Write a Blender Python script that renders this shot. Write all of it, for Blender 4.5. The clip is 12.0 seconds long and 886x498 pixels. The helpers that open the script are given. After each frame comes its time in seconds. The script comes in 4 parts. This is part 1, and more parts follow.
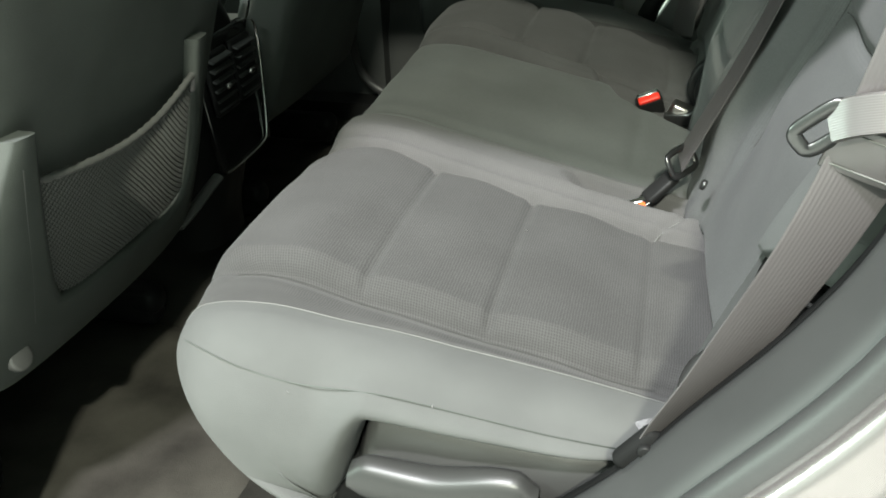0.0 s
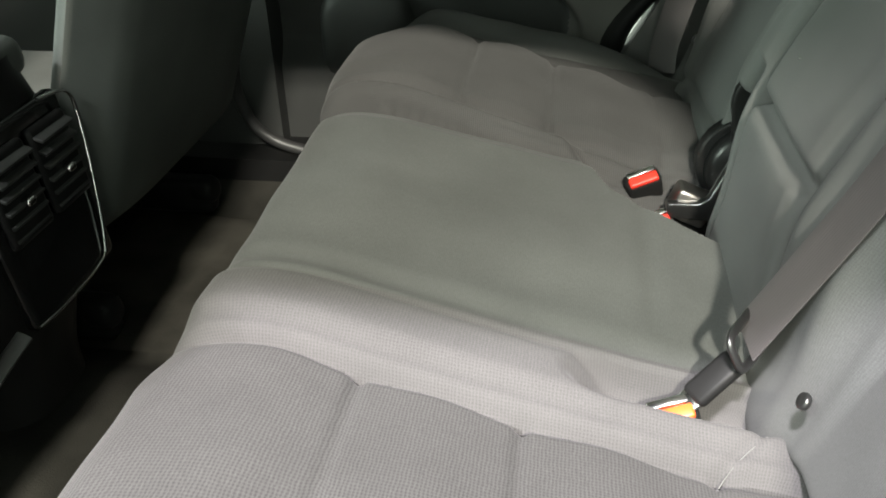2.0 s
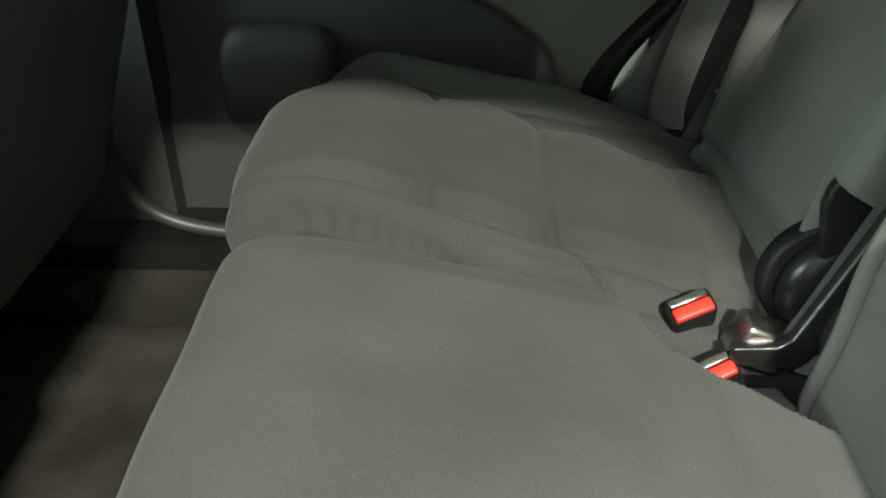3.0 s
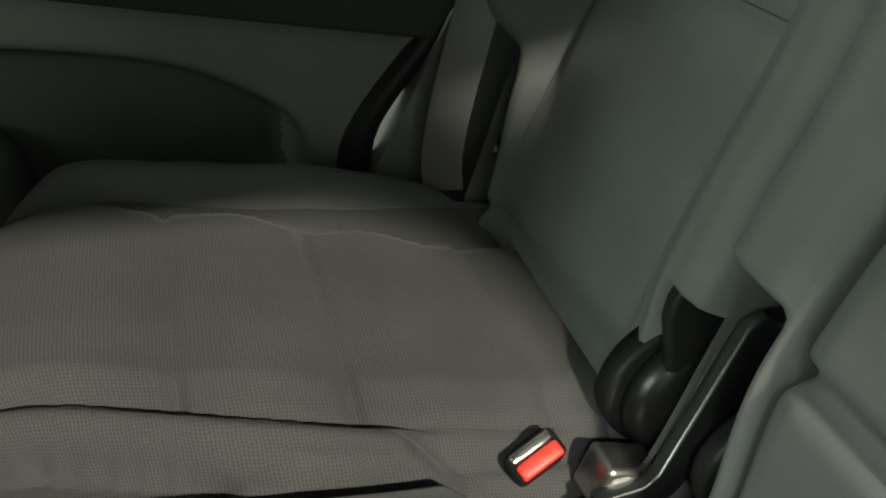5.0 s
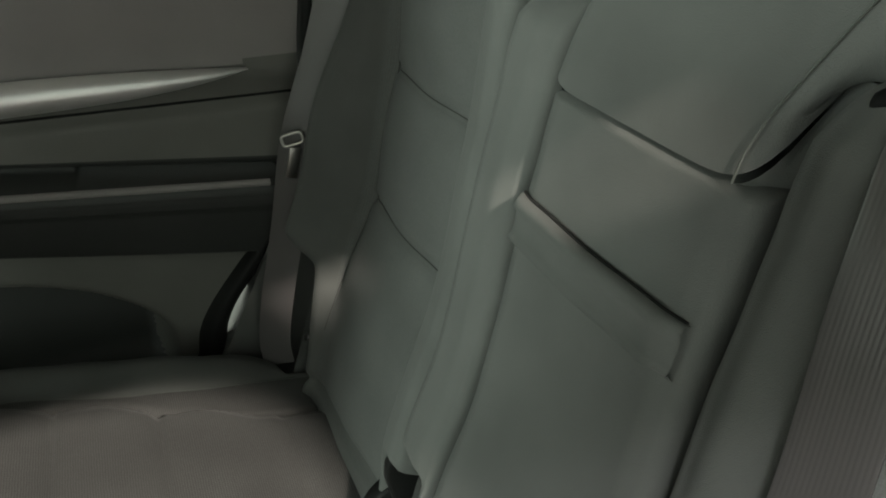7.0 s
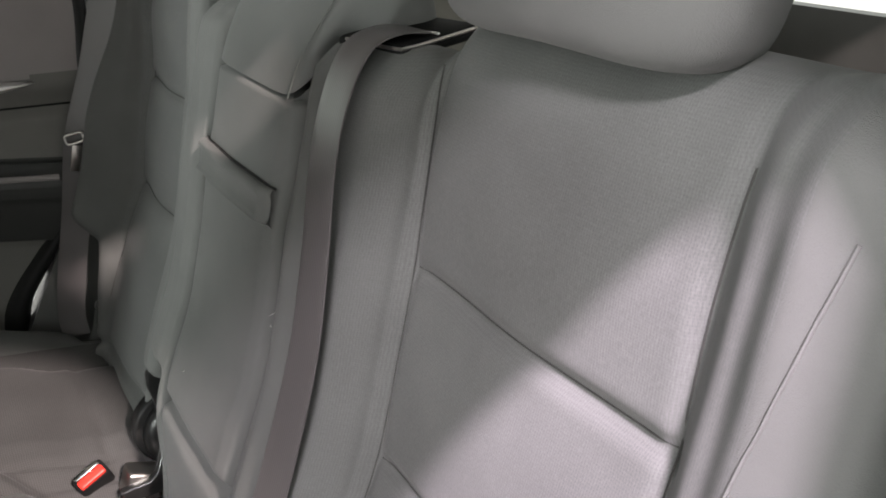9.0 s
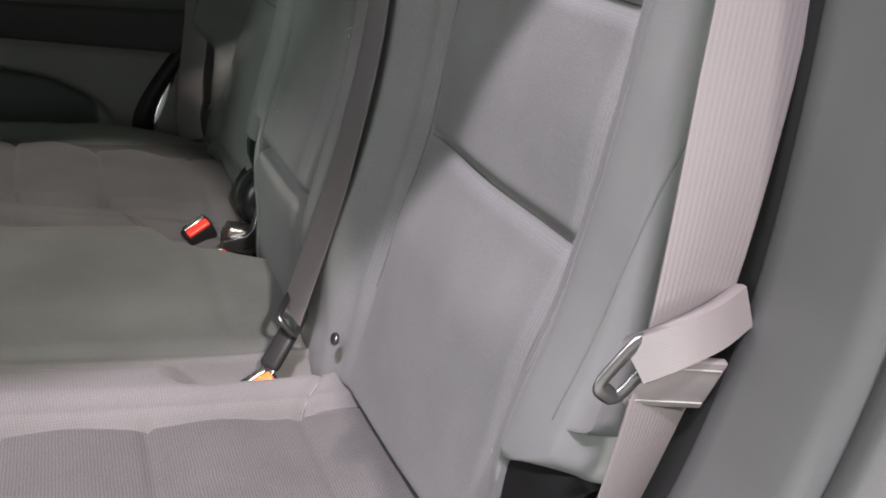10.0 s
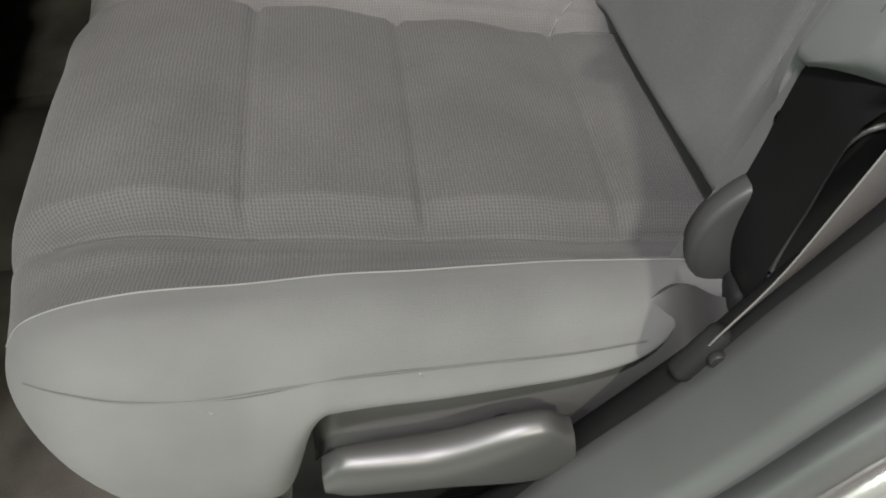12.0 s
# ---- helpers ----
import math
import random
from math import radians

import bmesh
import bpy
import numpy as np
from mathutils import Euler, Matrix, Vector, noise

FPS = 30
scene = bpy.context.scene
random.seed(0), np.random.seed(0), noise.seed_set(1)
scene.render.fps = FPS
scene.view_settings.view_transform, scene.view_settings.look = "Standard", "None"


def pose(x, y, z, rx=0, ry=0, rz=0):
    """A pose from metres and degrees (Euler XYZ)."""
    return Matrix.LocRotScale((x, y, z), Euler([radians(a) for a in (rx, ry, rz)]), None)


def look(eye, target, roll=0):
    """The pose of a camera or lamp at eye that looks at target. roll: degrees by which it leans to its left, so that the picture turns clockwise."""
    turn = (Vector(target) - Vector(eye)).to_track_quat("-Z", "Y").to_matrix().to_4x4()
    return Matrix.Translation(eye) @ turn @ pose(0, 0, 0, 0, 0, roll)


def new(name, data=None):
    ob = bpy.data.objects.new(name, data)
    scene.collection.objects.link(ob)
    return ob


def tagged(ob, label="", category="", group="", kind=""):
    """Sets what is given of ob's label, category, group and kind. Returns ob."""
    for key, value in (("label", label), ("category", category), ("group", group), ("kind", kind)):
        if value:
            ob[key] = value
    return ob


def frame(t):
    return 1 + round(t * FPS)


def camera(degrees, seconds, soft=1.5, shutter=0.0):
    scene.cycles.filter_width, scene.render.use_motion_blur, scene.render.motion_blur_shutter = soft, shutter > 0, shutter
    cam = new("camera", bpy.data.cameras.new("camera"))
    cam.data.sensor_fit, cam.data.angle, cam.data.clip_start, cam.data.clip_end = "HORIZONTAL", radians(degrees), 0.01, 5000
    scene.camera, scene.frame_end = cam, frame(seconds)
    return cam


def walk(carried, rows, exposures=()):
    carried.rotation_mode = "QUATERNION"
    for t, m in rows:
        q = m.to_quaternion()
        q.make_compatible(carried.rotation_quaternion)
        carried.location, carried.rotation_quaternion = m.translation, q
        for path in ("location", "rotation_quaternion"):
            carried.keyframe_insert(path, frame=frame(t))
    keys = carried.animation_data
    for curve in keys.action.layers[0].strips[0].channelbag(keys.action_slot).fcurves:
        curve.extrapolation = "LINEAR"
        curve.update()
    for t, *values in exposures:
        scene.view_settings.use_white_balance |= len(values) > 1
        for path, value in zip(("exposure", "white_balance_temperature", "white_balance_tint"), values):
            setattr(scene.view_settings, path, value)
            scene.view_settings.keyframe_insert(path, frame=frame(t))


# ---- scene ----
cam = camera(56.3, 12.0, 1.8)
PATH = [
    (0, (0.008, -1.194, 1.321), (-0.458, 0.472, 0.317), -1.9),
    (0.5, (-0.057, -1.125, 1.309), (-0.52, 0.542, 0.306), -2.1),
    (1, (-0.071, -0.994, 1.297), (-0.507, 0.675, 0.285), -1.9),
    (1.5, (-0.079, -0.869, 1.302), (-0.433, 0.807, 0.27), -1.5),
    (2, (-0.116, -0.725, 1.295), (-0.385, 0.954, 0.242), -1.4),
    (2.5, (-0.193, -0.506, 1.271), (-0.34, 1.182, 0.209), -0.1),
    (2.7, (-0.214, -0.443, 1.263), (-0.324, 1.246, 0.198), 0.1),
    (4.3, (-0.222, -0.144, 1.249), (0.039, 1.504, 0.145), -2.0),
    (4.5, (-0.219, -0.133, 1.262), (0.116, 1.489, 0.139), -1.6),
    (5, (-0.2, -0.127, 1.288), (0.28, 1.453, 0.16), -1.1),
    (5.5, (-0.192, -0.162, 1.354), (0.355, 1.383, 0.208), -2.3),
    (6, (-0.171, -0.249, 1.433), (0.367, 1.29, 0.276), -3.7),
    (6.5, (-0.118, -0.328, 1.504), (0.427, 1.272, 0.435), -4.8),
    (6.7, (-0.096, -0.347, 1.522), (0.472, 1.28, 0.508), -4.3),
    (8.3, (-0.054, -0.558, 1.606), (0.821, 1.011, 0.727), -0.8),
    (8.5, (-0.054, -0.606, 1.609), (0.859, 0.946, 0.739), -1.1),
    (9, (-0.046, -0.749, 1.544), (0.881, 0.803, 0.687), -2.0),
    (9.3, (-0.055, -0.829, 1.49), (0.86, 0.735, 0.645), -2.0),
    (9.5, (-0.075, -0.882, 1.465), (0.81, 0.69, 0.602), -2.6),
    (10, (-0.103, -0.962, 1.376), (0.575, 0.664, 0.429), -1.8),
    (10.5, (-0.107, -0.976, 1.333), (0.35, 0.584, 0.167), -3.4),
    (11, (-0.117, -0.982, 1.312), (0.189, 0.503, 0.007), -4.2),
    (11.5, (-0.146, -0.982, 1.297), (0.048, 0.422, -0.114), -4.4),
    (12, (-0.145, -0.964, 1.287), (-0.079, 0.372, -0.199), -5.8),
]
walk(cam, [(t, look(eye, target, roll)) for t, eye, target, roll in PATH],
     exposures=[(0, -0.2, 6200, 0), (1, 0.15, 6250, 2), (2, 0.5, 6350, 9), (2.7, 0.45, 6350, 6), (4.3, 0.25, 6500, 6), (5.5, 0.1, 6500, 6), (6.5, 0.15, 6500, 8), (8.5, 0.75, 6450, 28), (9, 0.7, 6450, 29), (9.5, 0.45, 6400, 26), (10, 0.05, 6300, 22), (10.5, -0.25, 6350, 17), (11, -0.4, 6400, 9), (12, -0.75, 6400, 8)])

# ---- world, lights ----
world = bpy.data.worlds.new("hall")
scene.world = world
world.use_nodes = True
bg = world.node_tree.nodes["Background"]
bg.inputs[0].default_value = (0.86, 1.0, 0.84, 1)
# a lit hall: bright ceiling ahead of the car and beside the open door, dimmer walls towards the floor
wt = world.node_tree
wco, wsep, wmap = wt.nodes.new("ShaderNodeTexCoord"), wt.nodes.new("ShaderNodeVectorMath"), wt.nodes.new("ShaderNodeMapRange")
wsep.operation, wsep.inputs[1].default_value = "DOT_PRODUCT", (-0.85, -0.38, 0.36)
wmap.interpolation_type = "SMOOTHSTEP"
for i, v in enumerate((0.0, 0.95, 0.9, 1.8)):
    wmap.inputs[i + 1].default_value = v
wt.links.new(wco.outputs["Generated"], wsep.inputs[0])
wt.links.new(wsep.outputs["Value"], wmap.inputs[0])
wt.links.new(wmap.outputs[0], bg.inputs[1])
scene.view_settings.exposure = 0.0


def area_lamp(name, eye, target, sx, sy, watts, colour):
    data = bpy.data.lights.new(name, "AREA")
    data.shape, data.size, data.size_y, data.energy, data.color = "RECTANGLE", sx, sy, watts, colour
    ob = new(name, data)
    ob.matrix_world = look(eye, target)
    return ob


# three ceiling lamps of the hall beside the open door, cut off by the roof edge, and a broad one ahead of the windscreen
area_lamp("hall_lamp", (-0.60, -2.15, 4.27), (-0.1, -0.5, 0.9), 0.30, 0.09, 410, (1.0, 0.91, 0.95))
area_lamp("hall_lamp_middle", (-2.1, -3.4, 4.56), (0.0, -0.2, 1.0), 1.0, 0.09, 200, (0.98, 1.0, 0.95))
area_lamp("hall_lamp_far", (0.60, -4.7, 4.68), (-0.1, 0.3, 0.9), 0.26, 0.12, 640, (1.0, 0.94, 0.80))
area_lamp("hall_lamp_front", (-5.0, -1.3, 2.15), (0.2, 0.2, 1.1), 2.0, 0.7, 280, (0.84, 1.0, 0.86))

# ---- materials ----


def material(name, colour, rough=0.8, metal=0.0, var=0.15, scale=40.0, bump=0.1, bump_scale=400.0, coat=0.0, sheen=0.0, spec=0.5):
    """A surface with large stains, fine grain and relief."""
    m = bpy.data.materials.new(name)
    m.use_nodes = True
    nt = m.node_tree
    b = nt.nodes["Principled BSDF"]
    b.inputs["Roughness"].default_value, b.inputs["Metallic"].default_value = rough, metal
    b.inputs["Coat Weight"].default_value, b.inputs["Sheen Weight"].default_value = coat, sheen
    b.inputs["Specular IOR Level"].default_value = spec
    co = nt.nodes.new("ShaderNodeTexCoord")
    big, fine = nt.nodes.new("ShaderNodeTexNoise"), nt.nodes.new("ShaderNodeTexNoise")
    big.inputs["Scale"].default_value, big.inputs["Detail"].default_value = scale * 0.15, 4
    fine.inputs["Scale"].default_value, fine.inputs["Detail"].default_value = bump_scale, 3
    mix = nt.nodes.new("ShaderNodeMix")
    mix.data_type = "RGBA"
    mix.inputs[6].default_value = tuple(c * (1 - var) for c in colour) + (1,)
    mix.inputs[7].default_value = tuple(min(1, c * (1 + var)) for c in colour) + (1,)
    add = nt.nodes.new("ShaderNodeMath")
    add.operation = "MULTIPLY_ADD"
    add.inputs[1].default_value = 1.0
    half = nt.nodes.new("ShaderNodeMath")
    half.operation = "MULTIPLY"
    half.inputs[1].default_value = 0.5
    bp = nt.nodes.new("ShaderNodeBump")
    bp.inputs["Strength"].default_value, bp.inputs["Distance"].default_value = bump, 0.001
    ln = nt.links.new
    for n in (big, fine):
        ln(co.outputs["Object"], n.inputs["Vector"])
    ln(fine.outputs[0], half.inputs[0])
    span = nt.nodes.new("ShaderNodeMapRange")
    span.inputs[1].default_value, span.inputs[2].default_value = 0.30, 0.70
    span.inputs[3].default_value, span.inputs[4].default_value = -0.25, 0.75
    ln(big.outputs[0], span.inputs[0])
    ln(span.outputs[0], add.inputs[0])
    ln(half.outputs[0], add.inputs[2])
    ln(add.outputs[0], mix.inputs[0])
    ln(mix.outputs[2], b.inputs["Base Color"])
    ln(fine.outputs[0], bp.inputs["Height"])
    ln(bp.outputs[0], b.inputs["Normal"])
    return m


def knit(name, colour, pitch, depth, contrast, bump=0.5, axes=(0, 1), sheen=0.3, mapped=False):
    """Cloth with rows of small knitted dots, running along two axes."""
    m = material(name, colour, 0.92, var=0.11, scale=60, bump=0.12, bump_scale=900, sheen=sheen * 0.2, spec=0.1)
    nt = m.node_tree
    ln, b = nt.links.new, nt.nodes["Principled BSDF"]
    co = nt.nodes.new("ShaderNodeTexCoord")
    sep = nt.nodes.new("ShaderNodeSeparateXYZ")
    place = nt.nodes.new("ShaderNodeUVMap").outputs[0] if mapped else co.outputs["Object"]
    # the rows of stitches waver a little, and single threads show lighter
    wob, scl, ad = nt.nodes.new("ShaderNodeTexNoise"), nt.nodes.new("ShaderNodeVectorMath"), nt.nodes.new("ShaderNodeVectorMath")
    wob.inputs["Scale"].default_value, scl.operation, scl.inputs[3].default_value = 90.0, "SCALE", pitch * 0.9
    ln(co.outputs["Object"], wob.inputs["Vector"])
    ln(wob.outputs["Color"], scl.inputs[0])
    ln(place, ad.inputs[0])
    ln(scl.outputs[0], ad.inputs[1])
    ln(ad.outputs[0], sep.inputs[0])
    mp, fleck, lift = nt.nodes.new("ShaderNodeMapping"), nt.nodes.new("ShaderNodeTexNoise"), nt.nodes.new("ShaderNodeMapRange")
    mp.inputs["Scale"].default_value = (1500, 260, 1500) if axes == (0, 1) else (1500, 1500, 260)
    fleck.inputs["Scale"].default_value, fleck.inputs["Detail"].default_value = 1.0, 2.0
    for i, v in enumerate((0.35, 0.75, 0.90, 1.16)):
        lift.inputs[i + 1].default_value = v
    ln(co.outputs["Object"], mp.inputs["Vector"])
    ln(mp.outputs[0], fleck.inputs["Vector"])
    ln(fleck.outputs[0], lift.inputs[0])
    waves = []
    for a in axes:
        k, s = nt.nodes.new("ShaderNodeMath"), nt.nodes.new("ShaderNodeMath")
        k.operation, s.operation = "MULTIPLY", "SINE"
        k.inputs[1].default_value = 2 * math.pi / pitch
        ln(sep.outputs[a], k.inputs[0])
        ln(k.outputs[0], s.inputs[0])
        waves.append(s)
    prod = nt.nodes.new("ShaderNodeMath")
    prod.operation = "ADD"
    weigh = nt.nodes.new("ShaderNodeMath")
    weigh.operation, weigh.inputs[1].default_value = "MULTIPLY", 1.5
    ln(waves[0].outputs[0], weigh.inputs[0])
    ln(weigh.outputs[0], prod.inputs[0])
    ln(waves[1].outputs[0], prod.inputs[1])
    ramp = nt.nodes.new("ShaderNodeMapRange")
    ramp.inputs[1].default_value, ramp.inputs[2].default_value = -0.6, 1.7
    ramp.inputs[3].default_value, ramp.inputs[4].default_value = 1.0 + contrast * 0.4, 1.0 - contrast
    ln(prod.outputs[0], ramp.inputs[0])
    old = b.inputs["Base Color"].links[0].from_socket
    mul = nt.nodes.new("ShaderNodeMix")
    mul.data_type, mul.blend_type = "RGBA", "MULTIPLY"
    mul.inputs[0].default_value = 1.0
    comb = nt.nodes.new("ShaderNodeCombineColor")
    both = nt.nodes.new("ShaderNodeMath")
    both.operation = "MULTIPLY"
    ln(ramp.outputs[0], both.inputs[0])
    ln(lift.outputs[0], both.inputs[1])
    for i in range(3):
        ln(both.outputs[0], comb.inputs[i])
    ln(old, mul.inputs[6])
    ln(comb.outputs[0], mul.inputs[7])
    ln(mul.outputs[2], b.inputs["Base Color"])
    bp = nt.nodes.new("ShaderNodeBump")
    bp.inputs["Strength"].default_value, bp.inputs["Distance"].default_value = bump, depth
    ln(ramp.outputs[0], bp.inputs["Height"])
    ln(b.inputs["Normal"].links[0].from_socket, bp.inputs["Normal"])
    ln(bp.outputs[0], b.inputs["Normal"])
    return m


CLOTH_KNIT = knit("knit_seat_cloth", (0.058, 0.057, 0.056), 0.0029, 0.0005, 0.27, bump=0.30, mapped=True, sheen=0.4)
# same knit as the panel, coloured lighter for the light on the roll
CLOTH_ROLL = knit("lit_knit_roll_cloth", (0.080, 0.078, 0.077), 0.0029, 0.0004, 0.14, bump=0.25, mapped=True, sheen=0.4)
CLOTH_BACK = knit("woven_back_cloth", (0.097, 0.099, 0.097), 0.0020, 0.0002, 0.10, bump=0.3, axes=(1, 2))
CLOTH_MID = knit("plain_seat_cloth", (0.086, 0.089, 0.085), 0.0018, 0.0002, 0.10, bump=0.3, mapped=True)
CLOTH_SIDE = material("smooth_side_cloth", (0.0915, 0.0930, 0.0905), 0.85, var=0.10, scale=60, bump=0.45, bump_scale=1300, sheen=0.05, spec=0.1)
PLASTIC = material("grey_trim_plastic", (0.082, 0.082, 0.080), 0.42, var=0.12, bump=0.15, bump_scale=900, spec=0.35)
COVER = material("dark_cover_plastic", (0.040, 0.040, 0.039), 0.38, var=0.12, bump=0.15, bump_scale=900, spec=0.35)
BLACK = material("black_plastic", (0.012, 0.012, 0.012), 0.42, var=0.2, bump=0.08, bump_scale=700, spec=0.12)
MATT = material("matt_black_plastic", (0.01, 0.01, 0.01), 0.7, var=0.2, bump=0.1, bump_scale=700, spec=0.05)
DARK = material("dark_seat_back_vinyl", (0.072, 0.078, 0.072), 0.55, var=0.2, bump=0.2, bump_scale=600, spec=0.18)
GLOSS = material("piano_black_plastic", (0.01, 0.01, 0.01), 0.12, var=0.1, bump=0.0)
JAMB = material("grained_rubber_trim", (0.038, 0.038, 0.038), 0.5, var=0.12, scale=60, bump=0.12, bump_scale=900)
SEAL = material("rubber_seal", (0.036, 0.036, 0.036), 0.45, var=0.15, bump=0.15)
CARPET = material("dark_carpet", (0.022, 0.021, 0.018), 0.97, var=0.5, scale=50, bump=0.9, bump_scale=500, spec=0.1)
PAINT = material("metallic_body_paint", (0.30, 0.27, 0.27), 0.20, 0.75, var=0.06, bump=0.02, coat=1.0)
CHROME = material("bright_chrome", (0.75, 0.75, 0.74), 0.15, 1.0, var=0.04, bump=0.0)
STEEL = material("dull_steel", (0.42, 0.40, 0.38), 0.35, 1.0, var=0.15, bump=0.1)
RED = material("red_release_plastic", (0.75, 0.035, 0.02), 0.4, var=0.1, bump=0.05)
ORANGE = material("orange_release_plastic", (0.85, 0.12, 0.02), 0.4, var=0.1, bump=0.05)
LEVER = material("satin_lever_plastic", (0.028, 0.028, 0.027), 0.38, var=0.1, bump=0.06, bump_scale=900, spec=0.5)
SEWN = material("sewn_crease_cloth", (0.048, 0.048, 0.046), 0.95, var=0.2, bump=0.3, spec=0.05)
THREAD = material("pale_stitching", (0.115, 0.115, 0.11), 0.8, var=0.2, bump=0.2)
DOORCARD = material("grey_door_card", (0.115, 0.112, 0.103), 0.6, var=0.12, bump=0.25, bump_scale=700)
DOORPAD = material("dark_door_padding", (0.034, 0.035, 0.034), 0.55, var=0.12, bump=0.25, bump_scale=700, spec=0.4)
SATIN = material("satin_silver_plastic", (0.6, 0.58, 0.58), 0.35, 0.6, var=0.05, bump=0.02)
DOORSILL = material("pale_door_top", (0.22, 0.20, 0.20), 0.6, var=0.08, bump=0.25, bump_scale=700)
HEADLINER = material("pale_headliner", (0.40, 0.39, 0.36), 0.95, var=0.06, bump=0.2, bump_scale=900)
CONCRETE = material("concrete_floor", (0.52, 0.52, 0.50), 0.85, var=0.2, scale=6, bump=0.3, bump_scale=60)
MAT = material("carpet_mat", (0.034, 0.032, 0.027), 0.97, var=0.45, scale=60, bump=0.9, bump_scale=600, spec=0.1)
QTRIM = material("grey_cargo_trim", (0.15, 0.145, 0.125), 0.7, var=0.2, scale=30, bump=0.2, bump_scale=500)
PIT = material("worn_black_cover", (0.005, 0.005, 0.005), 0.5, var=0.3, bump=0.1, spec=0.14)
SHINE = material("glossy_black_cover", (0.009, 0.009, 0.009), 0.34, var=0.15, bump=0.05, spec=0.28)
GUNMETAL = material("dark_gunmetal", (0.10, 0.10, 0.10), 0.28, 0.9, var=0.15, bump=0.05)
AMBER = material("orange_brown_panel", (0.6, 0.28, 0.12), 0.6, var=0.15, bump=0.1)
NETTING = material("black_elastic_net", (0.085, 0.085, 0.08), 0.7, var=0.15, bump=0.1)


def webbing_material():
    m = material("belt_webbing", (0.076, 0.069, 0.070), 0.32, var=0.08, bump=0.1, bump_scale=900, sheen=0.0, spec=0.8)
    nt = m.node_tree
    b = nt.nodes["Principled BSDF"]
    uv, w, bp = nt.nodes.new("ShaderNodeUVMap"), nt.nodes.new("ShaderNodeTexWave"), nt.nodes.new("ShaderNodeBump")
    w.bands_direction, w.inputs["Scale"].default_value = "X", 5.0
    bp.inputs["Strength"].default_value, bp.inputs["Distance"].default_value = 0.12, 0.0008
    nt.links.new(uv.outputs[0], w.inputs["Vector"])
    nt.links.new(w.outputs["Fac"], bp.inputs["Height"])
    nt.links.new(bp.outputs[0], b.inputs["Normal"])
    return m


WEB = webbing_material()


def glass_material(name, tint):
    m = bpy.data.materials.new(name)
    m.use_nodes = True
    nt = m.node_tree
    nt.nodes.clear()
    out, mix = nt.nodes.new("ShaderNodeOutputMaterial"), nt.nodes.new("ShaderNodeMixShader")
    t, g, f = nt.nodes.new("ShaderNodeBsdfTransparent"), nt.nodes.new("ShaderNodeBsdfGlossy"), nt.nodes.new("ShaderNodeFresnel")
    t.inputs[0].default_value = (*tint, 1)
    g.inputs["Roughness"].default_value = 0.02
    nt.links.new(f.outputs[0], mix.inputs[0])
    nt.links.new(t.outputs[0], mix.inputs[1])
    nt.links.new(g.outputs[0], mix.inputs[2])
    nt.links.new(mix.outputs[0], out.inputs[0])
    return m


GLASS = glass_material("tinted_glass", (0.93, 0.96, 0.94))

# ---- mesh helpers ----


def link(name, verts, faces, mats, parent=None, label="", smooth=True, index=None, uvs=None):
    me = bpy.data.meshes.new(name)
    me.from_pydata([tuple(v) for v in verts], [], faces)
    for m in mats if isinstance(mats, (list, tuple)) else [mats]:
        me.materials.append(m)
    if index is not None:
        me.polygons.foreach_set("material_index", index)
    if uvs is not None:
        lay = me.uv_layers.new(name="UVMap")
        for lp in me.loops:
            lay.data[lp.index].uv = uvs[lp.vertex_index]
    me.polygons.foreach_set("use_smooth", [smooth] * len(me.polygons))
    me.update()
    ob = new(name, me)
    if parent is not None:
        ob.parent = parent
        ob.matrix_parent_inverse = parent.matrix_world.inverted()
    if label:
        tagged(ob, label)
    return ob


def part(name, bm, mat, parent=None, label="", smooth=True):
    """Links a bmesh as one mesh object under a thing or a part."""
    me = bpy.data.meshes.new(name)
    bmesh.ops.recalc_face_normals(bm, faces=bm.faces)
    bm.to_mesh(me)
    bm.free()
    for m in mat if isinstance(mat, (list, tuple)) else [mat]:
        me.materials.append(m)
    me.polygons.foreach_set("use_smooth", [smooth] * len(me.polygons))
    ob = new(name, me)
    if smooth:
        me.set_sharp_from_angle(angle=radians(50))
    if parent is not None:
        ob.parent = parent
        ob.matrix_parent_inverse = parent.matrix_world.inverted()
    if label:
        tagged(ob, label)
    return ob


def thing(name, place, label, category, group="", kind=""):
    ob = new(name)
    ob.empty_display_size = 0.05
    ob.matrix_world = Matrix.Translation(place)
    return tagged(ob, label, category, group, kind)


def loft(name, rows, mats, parent=None, label="", closed=False, index=None, caps=False, uvs=None):
    """A skin over rows of equally many points."""
    n = len(rows[0])
    verts = [p for r in rows for p in r]
    faces, idx = [], []
    for i in range(len(rows) - 1):
        for j in range(n if closed else n - 1):
            k = (j + 1) % n
            faces.append((i * n + j, i * n + k, (i + 1) * n + k, (i + 1) * n + j))
            idx.append(index(i, j) if index else 0)
    if caps:
        faces += [tuple(range(n))[::-1], tuple((len(rows) - 1) * n + j for j in range(n))]
        idx += [0, 0]
    ob = link(name, verts, faces, mats, parent, label, True, idx, uvs)
    bm = bmesh.new()
    bm.from_mesh(ob.data)
    bmesh.ops.recalc_face_normals(bm, faces=bm.faces)
    bm.to_mesh(ob.data)
    bm.free()
    if caps:
        ob.data.set_sharp_from_angle(angle=radians(55))
    return ob


